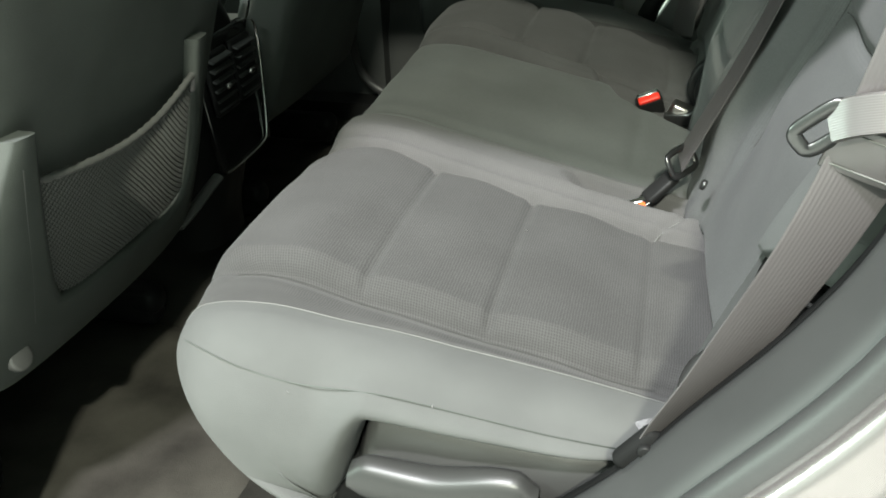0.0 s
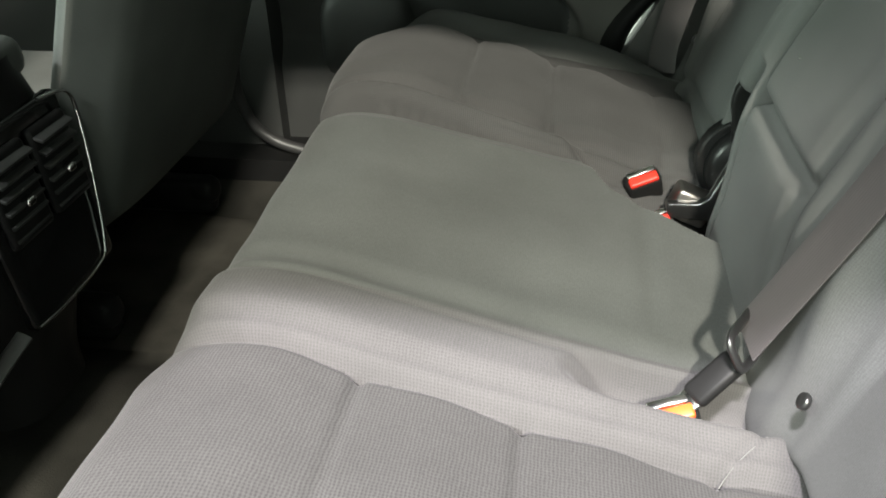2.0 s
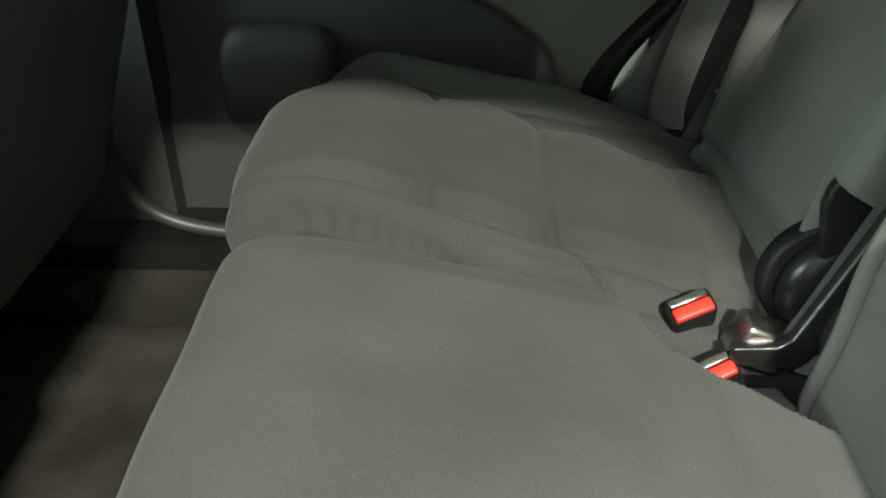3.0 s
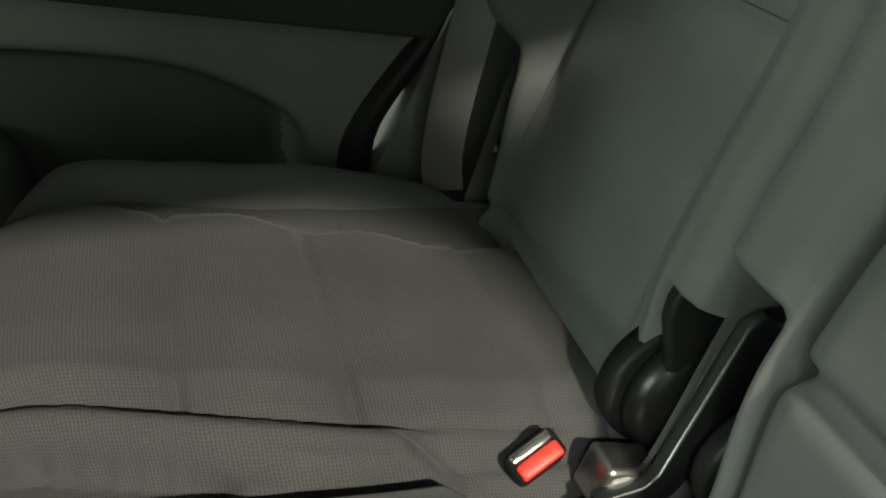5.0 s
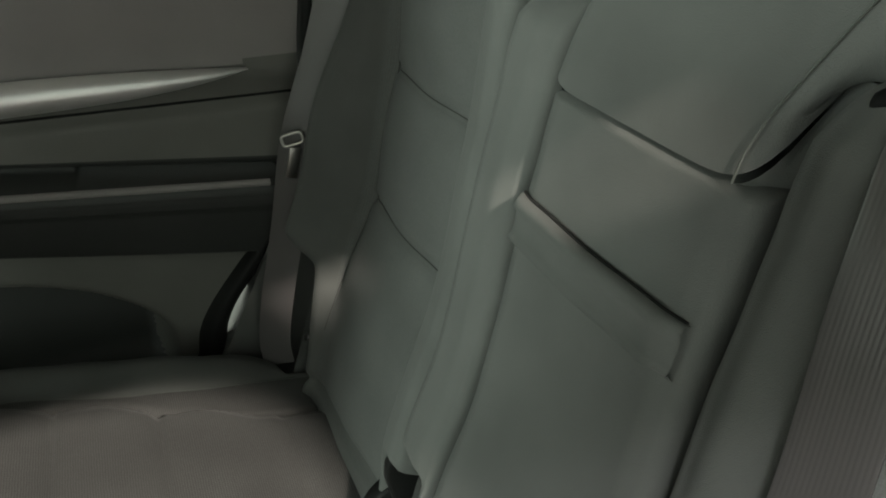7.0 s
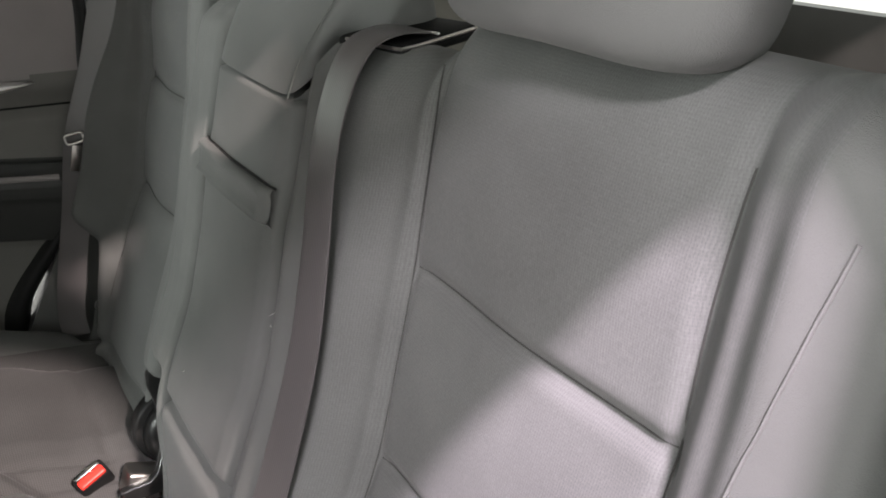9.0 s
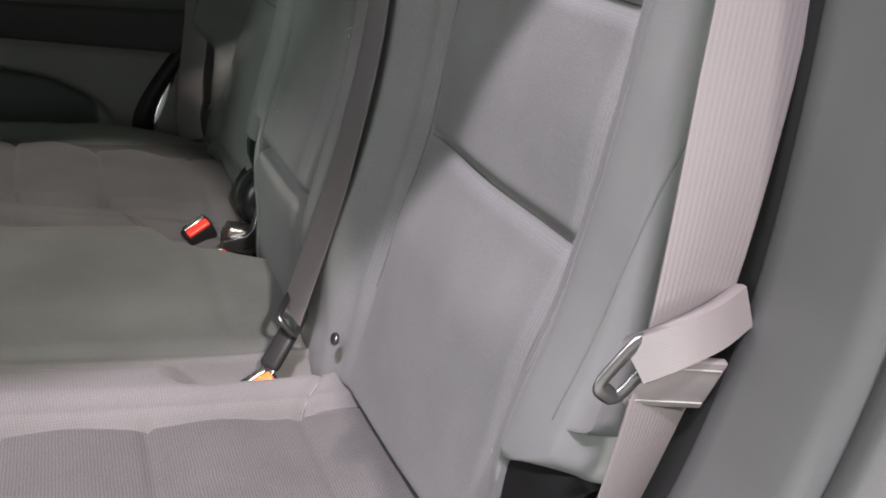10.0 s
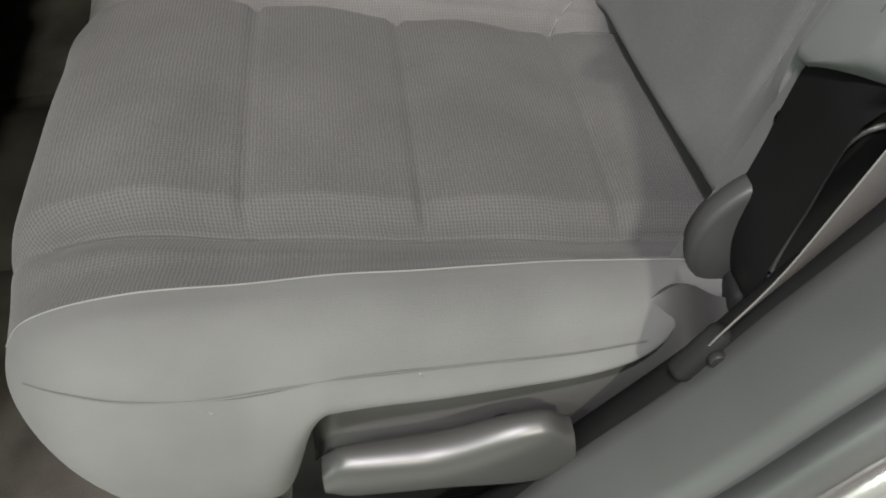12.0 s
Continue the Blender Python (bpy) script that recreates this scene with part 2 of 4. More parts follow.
def spline(pts, n):
    """n points on a smooth curve through pts (Catmull-Rom)."""
    p = [np.array(q, float) for q in pts]
    p = [2 * p[0] - p[1]] + p + [2 * p[-1] - p[-2]]
    seg = [np.linalg.norm(p[i + 1] - p[i]) for i in range(1, len(p) - 2)]
    cum = np.concatenate([[0], np.cumsum(seg)])
    out = []
    for d in np.linspace(0, cum[-1], n):
        i = min(int(np.searchsorted(cum, d, "right")) - 1, len(seg) - 1)
        t = (d - cum[i]) / max(seg[i], 1e-9)
        a, b, c, e = p[i], p[i + 1], p[i + 2], p[i + 3]
        out.append(0.5 * (2 * b + (c - a) * t + (2 * a - 5 * b + 4 * c - e) * t * t + (3 * b - a - 3 * c + e) * t ** 3))
    return out


def tube(name, pts, radius, mat, parent=None, label="", n=24, sides=8, flat=1.0, up=(0, 0, 1)):
    path = spline(pts, n)
    rows = []
    for i, p in enumerate(path):
        d = path[min(i + 1, n - 1)] - path[max(i - 1, 0)]
        d = Vector(d).normalized()
        a = d.cross(Vector(up))
        a = a.normalized() if a.length > 1e-4 else Vector((1, 0, 0))
        b = a.cross(d)
        r = radius[min(i * len(radius) // n, len(radius) - 1)] if isinstance(radius, (list, tuple)) else radius
        rows.append([Vector(p) + a * (r * math.cos(w)) + b * (r * flat * math.sin(w)) for w in (2 * math.pi * k / sides for k in range(sides))])
    return loft(name, rows, mat, parent, label, closed=True, caps=True)


def ribbon(name, pts, across, width, thick, mat, parent=None, label="", n=40, wave=0.0):
    """Webbing along a path; across gives the direction of its width at each of the given points."""
    path, acr = spline(pts, n), spline(across, n)
    prof = [(-0.5, 0.3), (-0.46, 0.5), (-0.25, 0.5), (0, 0.5), (0.25, 0.5), (0.46, 0.5), (0.5, 0.3), (0.5, -0.3), (0.46, -0.5), (0, -0.5), (-0.46, -0.5), (-0.5, -0.3)]
    rows, uvs = [], []
    for i, p in enumerate(path):
        d = Vector(path[min(i + 1, n - 1)] - path[max(i - 1, 0)]).normalized()
        a = Vector(acr[i])
        a = (a - d * a.dot(d)).normalized()
        b = a.cross(d)
        for u, w in prof:
            uvs.append((u + 0.5, i / 6))
        rows.append([Vector(p) + a * (u * width) + b * (w * thick + wave * math.sin(u * 9 + i * 0.3) * 0.5) for u, w in prof])
    return loft(name, rows, mat, parent, label, closed=True, caps=True, uvs=uvs)


def boxy(size, bevel=0.004, seg=2, taper=None):
    bm = bmesh.new()
    bmesh.ops.create_cube(bm, size=1)
    bmesh.ops.scale(bm, vec=size, verts=bm.verts)
    if taper:
        for v in bm.verts:
            if v.co.z > 0:
                v.co.x *= taper[0]
                v.co.y *= taper[1]
    if bevel:
        bmesh.ops.bevel(bm, geom=bm.edges[:], offset=bevel, segments=seg, profile=0.5, affect="EDGES")
    return bm


def moved(bm, m):
    bmesh.ops.transform(bm, matrix=m, verts=bm.verts)
    return bm


def slab(outline, thick, bevel=0.004, seg=2):
    """A plate from an outline of 3D points, thickened along its normal away from it."""
    bm = bmesh.new()
    vs = [bm.verts.new(p) for p in outline]
    f = bm.faces.new(vs)
    f.normal_update()
    nrm = f.normal.copy()
    g = bmesh.ops.extrude_face_region(bm, geom=[f])
    bmesh.ops.translate(bm, vec=nrm * thick, verts=[e for e in g["geom"] if isinstance(e, bmesh.types.BMVert)])
    if bevel:
        bmesh.ops.bevel(bm, geom=bm.edges[:], offset=bevel, segments=seg, profile=0.5, affect="EDGES")
    return bm


def disc(radius, depth, n=20, bevel=0.0):
    bm = bmesh.new()
    bmesh.ops.create_cone(bm, cap_ends=True, segments=n, radius1=radius, radius2=radius, depth=depth)
    if bevel:
        es = [e for e in bm.edges if len(e.link_faces) == 2 and any(len(f.verts) > 4 for f in e.link_faces)]
        bmesh.ops.bevel(bm, geom=es, offset=bevel, segments=2, profile=0.5, affect="EDGES")
    return bm


def groove(x, at, width):
    return math.exp(-((x - at) / width) ** 2)


def step(a, b, x):
    t = max(0.0, min(1.0, (x - a) / (b - a)))
    return t * t * (3 - 2 * t)


# ---- the setting: ground and body shell ----
FLOOR = 0.50
g = bmesh.new()
bmesh.ops.create_grid(g, x_segments=2, y_segments=2, size=40)
tagged(part("ground", g, CONCRETE), "pale grey sealed concrete ground under the car", "ground", kind="structure")

# carpeted footwell with the tunnel hump along the middle
rows = []
for i in range(60):
    x = -1.75 + i * 2.95 / 59
    row = []
    for j in range(70):
        y = -0.74 + j * 1.48 / 69
        z = FLOOR + 0.035 * (1 - step(0.09, 0.19, abs(y))) + 0.05 * step(0.62, 0.74, abs(y))
        z += 0.14 * step(-0.22, 0.10, x)
        z += 0.004 * noise.noise((x * 9, y * 9, 0.3))
        row.append((x, y, z))
    rows.append(row)
tagged(loft("floor", rows, CARPET), "dark worn carpet covering the car's footwell", "floor", kind="structure")


def shell_panel(name, outline, thick, mat, label, category):
    return tagged(part(name, slab(outline, thick, 0.0), mat, smooth=False), label, category, kind="structure")


shell_panel("ceiling", [(-1.7, -0.55, 1.84), (1.75, -0.55, 1.84), (1.75, 0.62, 1.84), (-1.7, 0.62, 1.84)], 0.05, HEADLINER, "pale fabric headliner under the roof", "ceiling")
shell_panel("wall_front", [(-1.85, 0.85, 0.45), (-1.85, -0.85, 0.45), (-1.85, -0.85, 1.25), (-1.85, 0.85, 1.25)], 0.04, BLACK, "dark dashboard bulkhead", "bulkhead")
shell_panel("door_front_far", [(-1.85, 0.76, 0.50), (-0.96, 0.76, 0.50), (-0.96, 0.76, 1.32), (-1.85, 0.76, 1.32)], -0.06, DOORPAD, "dark front door lining", "car door")
shell_panel("door_front_near", [(-1.85, -0.76, 0.50), (-0.96, -0.76, 0.50), (-0.96, -0.76, 1.32), (-1.85, -0.76, 1.32)], 0.06, DOORPAD, "dark front door lining", "car door")
for yy in (-0.40, 0.40):
    rows = []
    for i in range(16):
        x = -0.93 + i * 0.46 / 15
        rows.append([(x, yy - 0.21 + j * 0.42 / 15, FLOOR + 0.012 - 0.010 * (1 if i in (0, 15) or j in (0, 15) else 0) + 0.003 * noise.noise((x * 12, j * 0.4, yy))) for j in range(16)])
    tagged(loft("floor_mat", rows, MAT), "worn brown-grey carpet floor mat behind the front seat", "floor mat", "floor mats")

# ---- rear seats ----
PROFILE = spline([(-0.335, 0.672), (-0.375, 0.70), (-0.415, 0.75), (-0.436, 0.80), (-0.434, 0.835), (-0.415, 0.864), (-0.38, 0.878), (-0.33, 0.875),
                  (-0.26, 0.859), (-0.13, 0.831), (0.02, 0.799), (0.090, 0.785), (0.118, 0.775), (0.132, 0.745)], 290)


ROLL = spline([(0, 0, 0), (0.024, 0.004, 0.0), (0.046, 0.004, 0.004), (0.066, 0.0, 0.012), (0.082, 0, 0.024), (0.091, 0, 0.040), (0.090, 0, 0.056), (0.080, 0, 0.072), (0.062, 0, 0.0855), (0.040, 0, 0.09)], 34)[1:]
ROLL = [(o, u, f / 0.09) for o, u, f in ROLL]


def shaped(q, edge):
    """Lets the edge seam drift inwards towards the rear and tucks the lower front corner under."""
    side = -1 if edge < 0 else 1
    w = step(0.550, 0.590, q.y * side)
    q.y += side * w * (0.016 * step(-0.16, -0.32, q.x) - 0.012 * step(-0.18, -0.02, q.x))
    q.x += 0.105 * step(0.84, 0.69, q.z) * step(0.45, 0.60, q.y * side) * step(-0.28, -0.38, q.x)
    return q


def rolled(x, z, edge, k, lift, relief, low, fat):
    """A point on the side roll that hangs from the edge seam of a cushion; k runs from the seam to its underside."""
    out, up, fall = ROLL[k]
    side = -1 if edge < 0 else 1
    q = skin_at(x, z, edge, lift, relief)
    end = 0.26 + 0.74 * math.sqrt(max(0.0, 1 - max(0.0, min(1.0, (x + 0.075) / 0.118)) ** 2.4))
    crest = step(-0.45, -0.33, x) * (1 - step(-0.02 if fat < 1.5 else -0.12, 0.065, x)) * fat
    q.z += up * crest - fall * max(0.004, q.z - low(x)) - 0.012 * step(-0.28, -0.40, x) * (1 - fall)
    if edge > 0:
        q.z += 0.022 * math.sin(math.pi * min(1.0, out / 0.085)) * crest / fat * (1 - fall)
    q.y = edge + side * out * end * (1 + 0.25 * (fat - 1))
    q.x += side_back(q.y) * step(-0.30, -0.43, x) - (0.022 if edge > 0 else 0.0) * step(-0.25, -0.42, x)
    return shaped(q, edge)


def cushion_skin(ys, lift, relief, low, mats, index, name, parent, label, edge, fat=1.0):
    """The padded skin of a seat cushion: a front-to-back profile carried across the car, with a fat side roll past the edge seam.
    lift(x, y): height of the skin over the profile; relief(x, z, y): creases and puffs; low(x): underside of the roll."""
    rows = []
    for x, z in PROFILE:
        top = []
        for y in ys:
            q = skin_at(x, z, y, lift, relief)
            q.x += side_back(y) * step(-0.30, -0.43, x)
            q.z -= 0.012 * step(-0.28, -0.40, x) * step(0.545, 0.588, abs(y))
            q.x -= (0.022 * step(0.30, 0.40, y) if edge > 0 else 0.0) * step(-0.25, -0.42, x)
            top.append(shaped(q, edge))
        roll = [rolled(x, z, edge, k, lift, relief, low, fat) for k in range(len(ROLL))]
        rows.append(roll[::-1] + top if edge < 0 else top + roll)
    # lengths along the cloth, in metres, for the knit
    j0, along, uvs = len(rows[0]) // 2, 0.0, []
    for i, row in enumerate(rows):
        along += (row[j0] - rows[i - 1][j0]).length if i else 0.0
        cum = [0.0]
        for p, q in zip(row, row[1:]):
            cum.append(cum[-1] + (q - p).length)
        uvs += [(along, c - cum[j0]) for c in cum]
    return loft(name, rows, mats, parent, label, index=index, uvs=uvs)


def side_back(y):
    return 0.040 * step(0.56, 0.69, abs(y)) ** 1.4


def skin_at(x, z, y, lift, relief):
    core = Vector((max(-0.33, min(0.03, x)), 0, z - 0.10))
    inw = (core - Vector((x, 0, z))).normalized()
    return Vector((x, y, z)) - inw * (lift(x, y) + relief(x, z, y))


def lerp_table(v, table):
    for (a, p), (b, q) in zip(table, table[1:]):
        if v <= b:
            t = step(a, b, v)
            return p + (q - p) * t
    return table[-1][1]


# the wide seat: outboard place and middle place in one cushion
wide_seat = thing("rear_bench_seat", (-0.15, -0.25, FLOOR + 0.02), "two-place rear bench seat in worn grey knit cloth with folded-up backrest", "car seat", "rear seats")


def valley(x):
    """The inner edge of the outboard panel, which drifts inwards towards the front."""
    return -0.249 + 0.026 * step(0.03, -0.42, x)


def wide_lift(x, y):
    y -= (valley(x) + 0.249) * step(-0.46, -0.26, y) * step(0.0, -0.12, y)
    return 0.006 + (-0.006 + lerp_table(y, [(-0.590, 0.012), (-0.560, 0.000), (-0.536, -0.009), (-0.528, 0.004), (-0.513, 0.014), (-0.40, 0.015), (-0.262, 0.007), (-0.25, -0.002), (-0.234, 0.014), (-0.208, 0.024), (-0.175, 0.023), (-0.150, 0.016), (-0.132, 0.011), (-0.10, 0.014), (0.05, 0.020), (0.20, 0.022), (0.232, 0.014), (0.240, 0.000), (0.243, -0.03)])) * step(-0.435, -0.395, x)


def wide_relief(x, z, y):
    v = valley(x)
    d = -0.004 * groove(y, -0.533, 0.005) * step(0.06, 0.0, x) - 0.007 * groove(y, v, 0.005) * step(0.05, 0.02, x) * step(-0.41, -0.37, x)
    w = step(-0.540, -0.518, y) * step(v + 0.013, v - 0.007, y)
    if w > 0 and z > 0.78:
        tuft = 0.6 + 0.9 * abs((y + 0.39) / 0.14) ** 3
        for cx, dp, wd in ((-0.264, 0.0046, 0.0055), (-0.134, 0.0052, 0.0055), (0.018, 0.0034, 0.0055)):
            d -= w * dp * tuft * groove(x, cx, wd)
        d += w * 0.006 * (math.sin(math.pi * (x + 0.262) / 0.129) ** 2 if -0.40 < x < 0.0 else 0)
    # seam between roll and middle place, pocket for the buckle, cut corner for the far buckles
    d -= 0.004 * groove(y, -0.133 - 0.02 * step(-0.40, -0.05, x), 0.005) * step(-0.41, -0.36, x)
    d -= 0.040 * step(-0.112, -0.066, x - 22 * (y + 0.176) ** 2) * step(-0.211, -0.188, y) * step(-0.141, -0.153, y)
    d -= 0.075 * step(0.0, 0.016, y - (0.232 - 0.075 * step(-0.095, -0.045, x) - 0.6 * max(0, x + 0.045))) * step(-0.098, -0.085, x)
    if x > 0.0 and y < -0.1:
        d -= 0.004 * groove(y, -0.248 + (x - 0.02) * 1.2, 0.006) * step(0.0, 0.03, x)
    d += 0.009 * step(-0.36, -0.43, x) * step(-0.57, -0.50, y) * step(-0.22, -0.28, y)
    d -= 0.003 * groove(x, -0.02, 0.012) * step(-0.12, -0.05, y)
    d += 0.0018 * noise.noise((x * 14, y * 14, 2.0))
    return d


YS = [-0.586 + 0.003 * i for i in range(277)] + [0.2445, 0.244]
NR = len(ROLL)


def side_low(x):
    return 0.690 + (0.122 - 0.10 * max(0.0, x + 0.22)) * step(-0.272, -0.212, x) - 0.03 * step(0.034, 0.050, x)


def wide_index(i, j):
    if j < NR:
        return 1
    x = PROFILE[min(i, len(PROFILE) - 1)][0]
    return 2 if YS[j - NR] > -0.135 else (3 if YS[j - NR] > valley(x) else 0)


cushion = cushion_skin(YS, wide_lift, wide_relief, side_low, [CLOTH_KNIT, CLOTH_SIDE, CLOTH_MID, CLOTH_ROLL], wide_index, "cushion", wide_seat, "grey knit centre panel with smooth side bolsters", -0.586)


FIRST = min(range(len(PROFILE)), key=lambda i: PROFILE[i][0])
TOPX, TOPZ = [p[0] for p in PROFILE[FIRST:]], [p[1] for p in PROFILE[FIRST:]]


def near_row(x):
    """The point of the cushion's profile at x, on its upper side."""
    return float(x), float(np.interp(x, TOPX, TOPZ))


def seam_point(x, y, lift, relief):
    px, z = near_row(x)
    q = skin_at(px, z, y, lift, relief)
    q.x += side_back(y) * step(-0.30, -0.43, px)
    q.z += 0.0006 - 0.012 * step(-0.28, -0.40, px) * step(0.545, 0.588, abs(y))
    q.x -= 0.022 * step(0.30, 0.40, y) * step(-0.25, -0.42, px)
    return shaped(q, y)


tube("piping", [seam_point(x, -0.586, wide_lift, wide_relief) for x in np.linspace(-0.425, 0.055, 40)], 0.0007, THREAD, cushion, "pale piped seam", n=110, sides=6)
SIDE_SEAM = [(-0.415, -0.640), (-0.40, -0.652), (-0.374, -0.662), (-0.336, -0.668), (-0.269, -0.668), (-0.20, -0.666), (-0.13, -0.660), (-0.054, -0.653), (-0.011, -0.647), (0.020, -0.640)]


def side_seam(x):
    """Where the sewn line on the side roll runs: it fades out before the rear corner."""
    y = float(np.interp(x, [p[0] for p in SIDE_SEAM], [p[1] for p in SIDE_SEAM]))
    roll = [rolled(*near_row(x), -0.586, k, wide_lift, wide_relief, side_low, 1.0) for k in range(len(ROLL))]
    for a, b in zip(roll, roll[1:]):
        if b.y <= y:
            return a.lerp(b, max(0.0, min(1.0, (a.y - y) / max(1e-6, a.y - b.y)))) + Vector((0, -0.0014, 0.0014))
    return roll[len(roll) // 3] + Vector((0, -0.0014, 0.0014))


tube("seam", [side_seam(x) for x in (-0.412, -0.385, -0.34, -0.28, -0.2, -0.12, -0.06, -0.02, 0.005)], 0.0006, DARK, cushion, "dark sewn seam", n=110, sides=6)
tube("corner_seam", [seam_point(x, -0.252 + (x - 0.02) * 1.2, wide_lift, wide_relief) for x in (0.018, 0.03, 0.042, 0.056)], 0.0005, THREAD, cushion, "pale corner seam", n=16, sides=6)



def crease(points, parent, thick=0.0007, mat=None):
    """A thin sewn line sunk in a crease."""
    tube("seam", points, thick, mat or SEWN, parent, "sunken sewn seam", n=60, sides=5)


crease([seam_point(x, -0.5345, wide_lift, wide_relief) for x in np.linspace(-0.405, 0.035, 40)], cushion)
crease([seam_point(x, valley(x), wide_lift, wide_relief) for x in np.linspace(-0.375, 0.02, 36)], cushion)


# plastic base cover under the outboard side, with the release lever
rows = []
for i in range(50):
    x = -0.240 + i * 0.325 / 49
    top = 0.806 + 0.012 * groove(x, 0.036, 0.024) - 0.02 * step(0.04, 0.085, x) - 0.05 * step(-0.222, -0.240, x)
    bot = 0.730 - 0.03 * step(-0.16, 0.03, x)
    deep = -0.006 + 0.022 * step(-0.05, 0.08, x)
    prof = [(-0.58, top - 0.03), (-0.618 + deep, top), (-0.632 + deep, top - 0.012), (-0.648 + deep, top - 0.030), (-0.652 + deep, (top + bot) / 2 - 0.01), (-0.646 + deep, bot + 0.004), (-0.636, bot), (-0.58, bot)]
    rows.append([(x, y, z) for y, z in prof])
loft("base_cover", rows, COVER, wide_seat, "grey plastic side cover", caps=True)
lever_rows = []
for i in range(30):
    u = i / 29
    x = -0.228 + 0.172 * u
    c = 0.772 - 0.006 * u
    h = 0.018 + 0.015 * step(0.40, 0.85, u) - 0.014 * step(0.90, 1.0, u)
    if u < 0.08:
        h *= 0.35 + 0.65 * u / 0.08
    d = 0.014 + 0.004 * math.sin(3 * u)
    lever_rows.append([(x, -0.686 - d * math.copysign(abs(math.cos(a)) ** 0.5, math.cos(a)) * (1 if math.cos(a) > 0 else 0.6), c + h * math.copysign(abs(math.sin(a)) ** 0.6, math.sin(a)) - 0.006 * max(0.0, math.cos(a))) for a in (2 * math.pi * k / 24 for k in range(24))])
loft("lever", lever_rows, LEVER, wide_seat, "grey plastic seat release lever", closed=True, caps=True)
part("lever_pivot", moved(disc(0.009, 0.05), pose(-0.10, -0.660, 0.752, 90)), BLACK, wide_seat)
part("seat_frame", moved(boxy((0.50, 0.84, 0.16), 0.02), pose(-0.10, -0.215, 0.655)), BLACK, wide_seat, "black steel seat frame under the cushion")
for yy in (-0.60, 0.17):
    part("leg", moved(boxy((0.34, 0.03, 0.12), 0.006), pose(-0.12, yy, FLOOR + 0.08)), BLACK, wide_seat)

# backrests
BACK = spline([(0.100, 0.735), (0.078, 0.762), (0.076, 0.80), (0.098, 0.868), (0.142, 0.985), (0.186, 1.09), (0.230, 1.253), (0.252, 1.36), (0.262, 1.405), (0.278, 1.435), (0.305, 1.447), (0.345, 1.440),
               (0.362, 1.415), (0.350, 1.33), (0.30, 1.10), (0.20, 0.80), (0.17, 0.72)], 320)
BACKN = []
for k in range(len(BACK)):
    d = BACK[min(k + 1, len(BACK) - 1)] - BACK[max(k - 1, 0)]
    BACKN.append(np.array((-d[1], d[0])) / np.hypot(*d))


def back_skin(ys, offset, mats, index, name, parent, label, cut=None, tuck=None):
    rows = []
    for k, (p, nn) in enumerate(zip(BACK, BACKN)):
        row = []
        for y, inset in ys:
            o = offset(y, p[1], k) - inset
            c = cut(y, p[1], k) if cut else 0
            x, z = p[0] + nn[0] * o, p[1] + nn[1] * o
            row.append((x, tuck(y, p[1]) if tuck else y, z + c))
        rows.append(row)
    return loft(name, rows, mats, parent, label, index=index)


def back_seams(z, k, w):
    if k > FRONT:
        return 0
    d = 0
    for sz in (1.090, 1.254):
        d -= 0.009 * groove(z, sz, 0.007)
    d += 0.006 * math.sin(math.pi * (z - 1.09) / 0.164) ** 2 if 0.93 < z < 1.40 else 0
    return d * w


FRONT = next(i for i, p in enumerate(BACK) if p[1] > 1.418)


def near_offset(y, z, k):
    f = 1.0 if k < FRONT else max(0.0, 1 - (k - FRONT) / 13)
    o = lerp_table(y, [(-0.655, -0.035), (-0.640, 0.014), (-0.615, 0.040), (-0.575, 0.042), (-0.545, 0.024), (-0.512, 0.0), (-0.38, 0.006), (-0.245, 0.0), (-0.225, 0.010), (-0.18, 0.038), (-0.11, 0.050), (-0.087, 0.042), (-0.076, 0.015)])
    grow = 0.35 + 0.65 * step(0.82, 0.95, z)
    o = o * (grow if y > -0.52 else grow * step(0.84, 0.98, z)) * f
    o += back_seams(z, k, step(-0.525, -0.505, y) * step(-0.235, -0.255, y)) * f
    o -= f * 0.006 * (groove(y, -0.512, 0.006) + groove(y, -0.238, 0.006)) * step(0.86, 0.95, z)
    o += 0.0015 * noise.noise((z * 12, y * 12, 5.0))
    if k < FRONT:
        # gap above the cushion
        o -= 0.012 * groove(z, 0.800 - 0.074 * (y + 0.246), 0.008) * step(-0.20, -0.24, y)
        o -= 0.030 * step(0.006, -0.004, z - 0.800 + 0.074 * (y + 0.246)) * step(-0.20, -0.24, y)
        # hollow at the lower outer corner that clears the recliner
        o -= 0.10 * step(-0.574, -0.592, y - 0.35 * max(0.0, z - 0.92)) * step(0.968, 0.936, z)
    return o


YB = [(-0.640, 0.15), (-0.646, 0.12), (-0.650, 0.09), (-0.652, 0.06), (-0.652, 0.035), (-0.650, 0.015), (-0.648, 0.004)] + [(-0.646 + 0.0035 * i, 0.0) for i in range(163)] + [(-0.0765, 0.02), (-0.077, 0.06), (-0.077, 0.12)]


def near_index(i, j):
    y = YB[j][0]
    return 1 if y < -0.575 or y > -0.16 or i > FRONT + 60 else 0


backrest = back_skin(YB, near_offset, [CLOTH_BACK, CLOTH_SIDE], near_index, "backrest", wide_seat, "grey cloth backrest with quilted panels",
                     cut=lambda y, z, k: -0.050 * step(-0.27, -0.20, y) * step(1.22, 1.42, z),
                     tuck=lambda y, z: y + max(0.0, -0.572 - y) * step(0.996, 0.955, z))


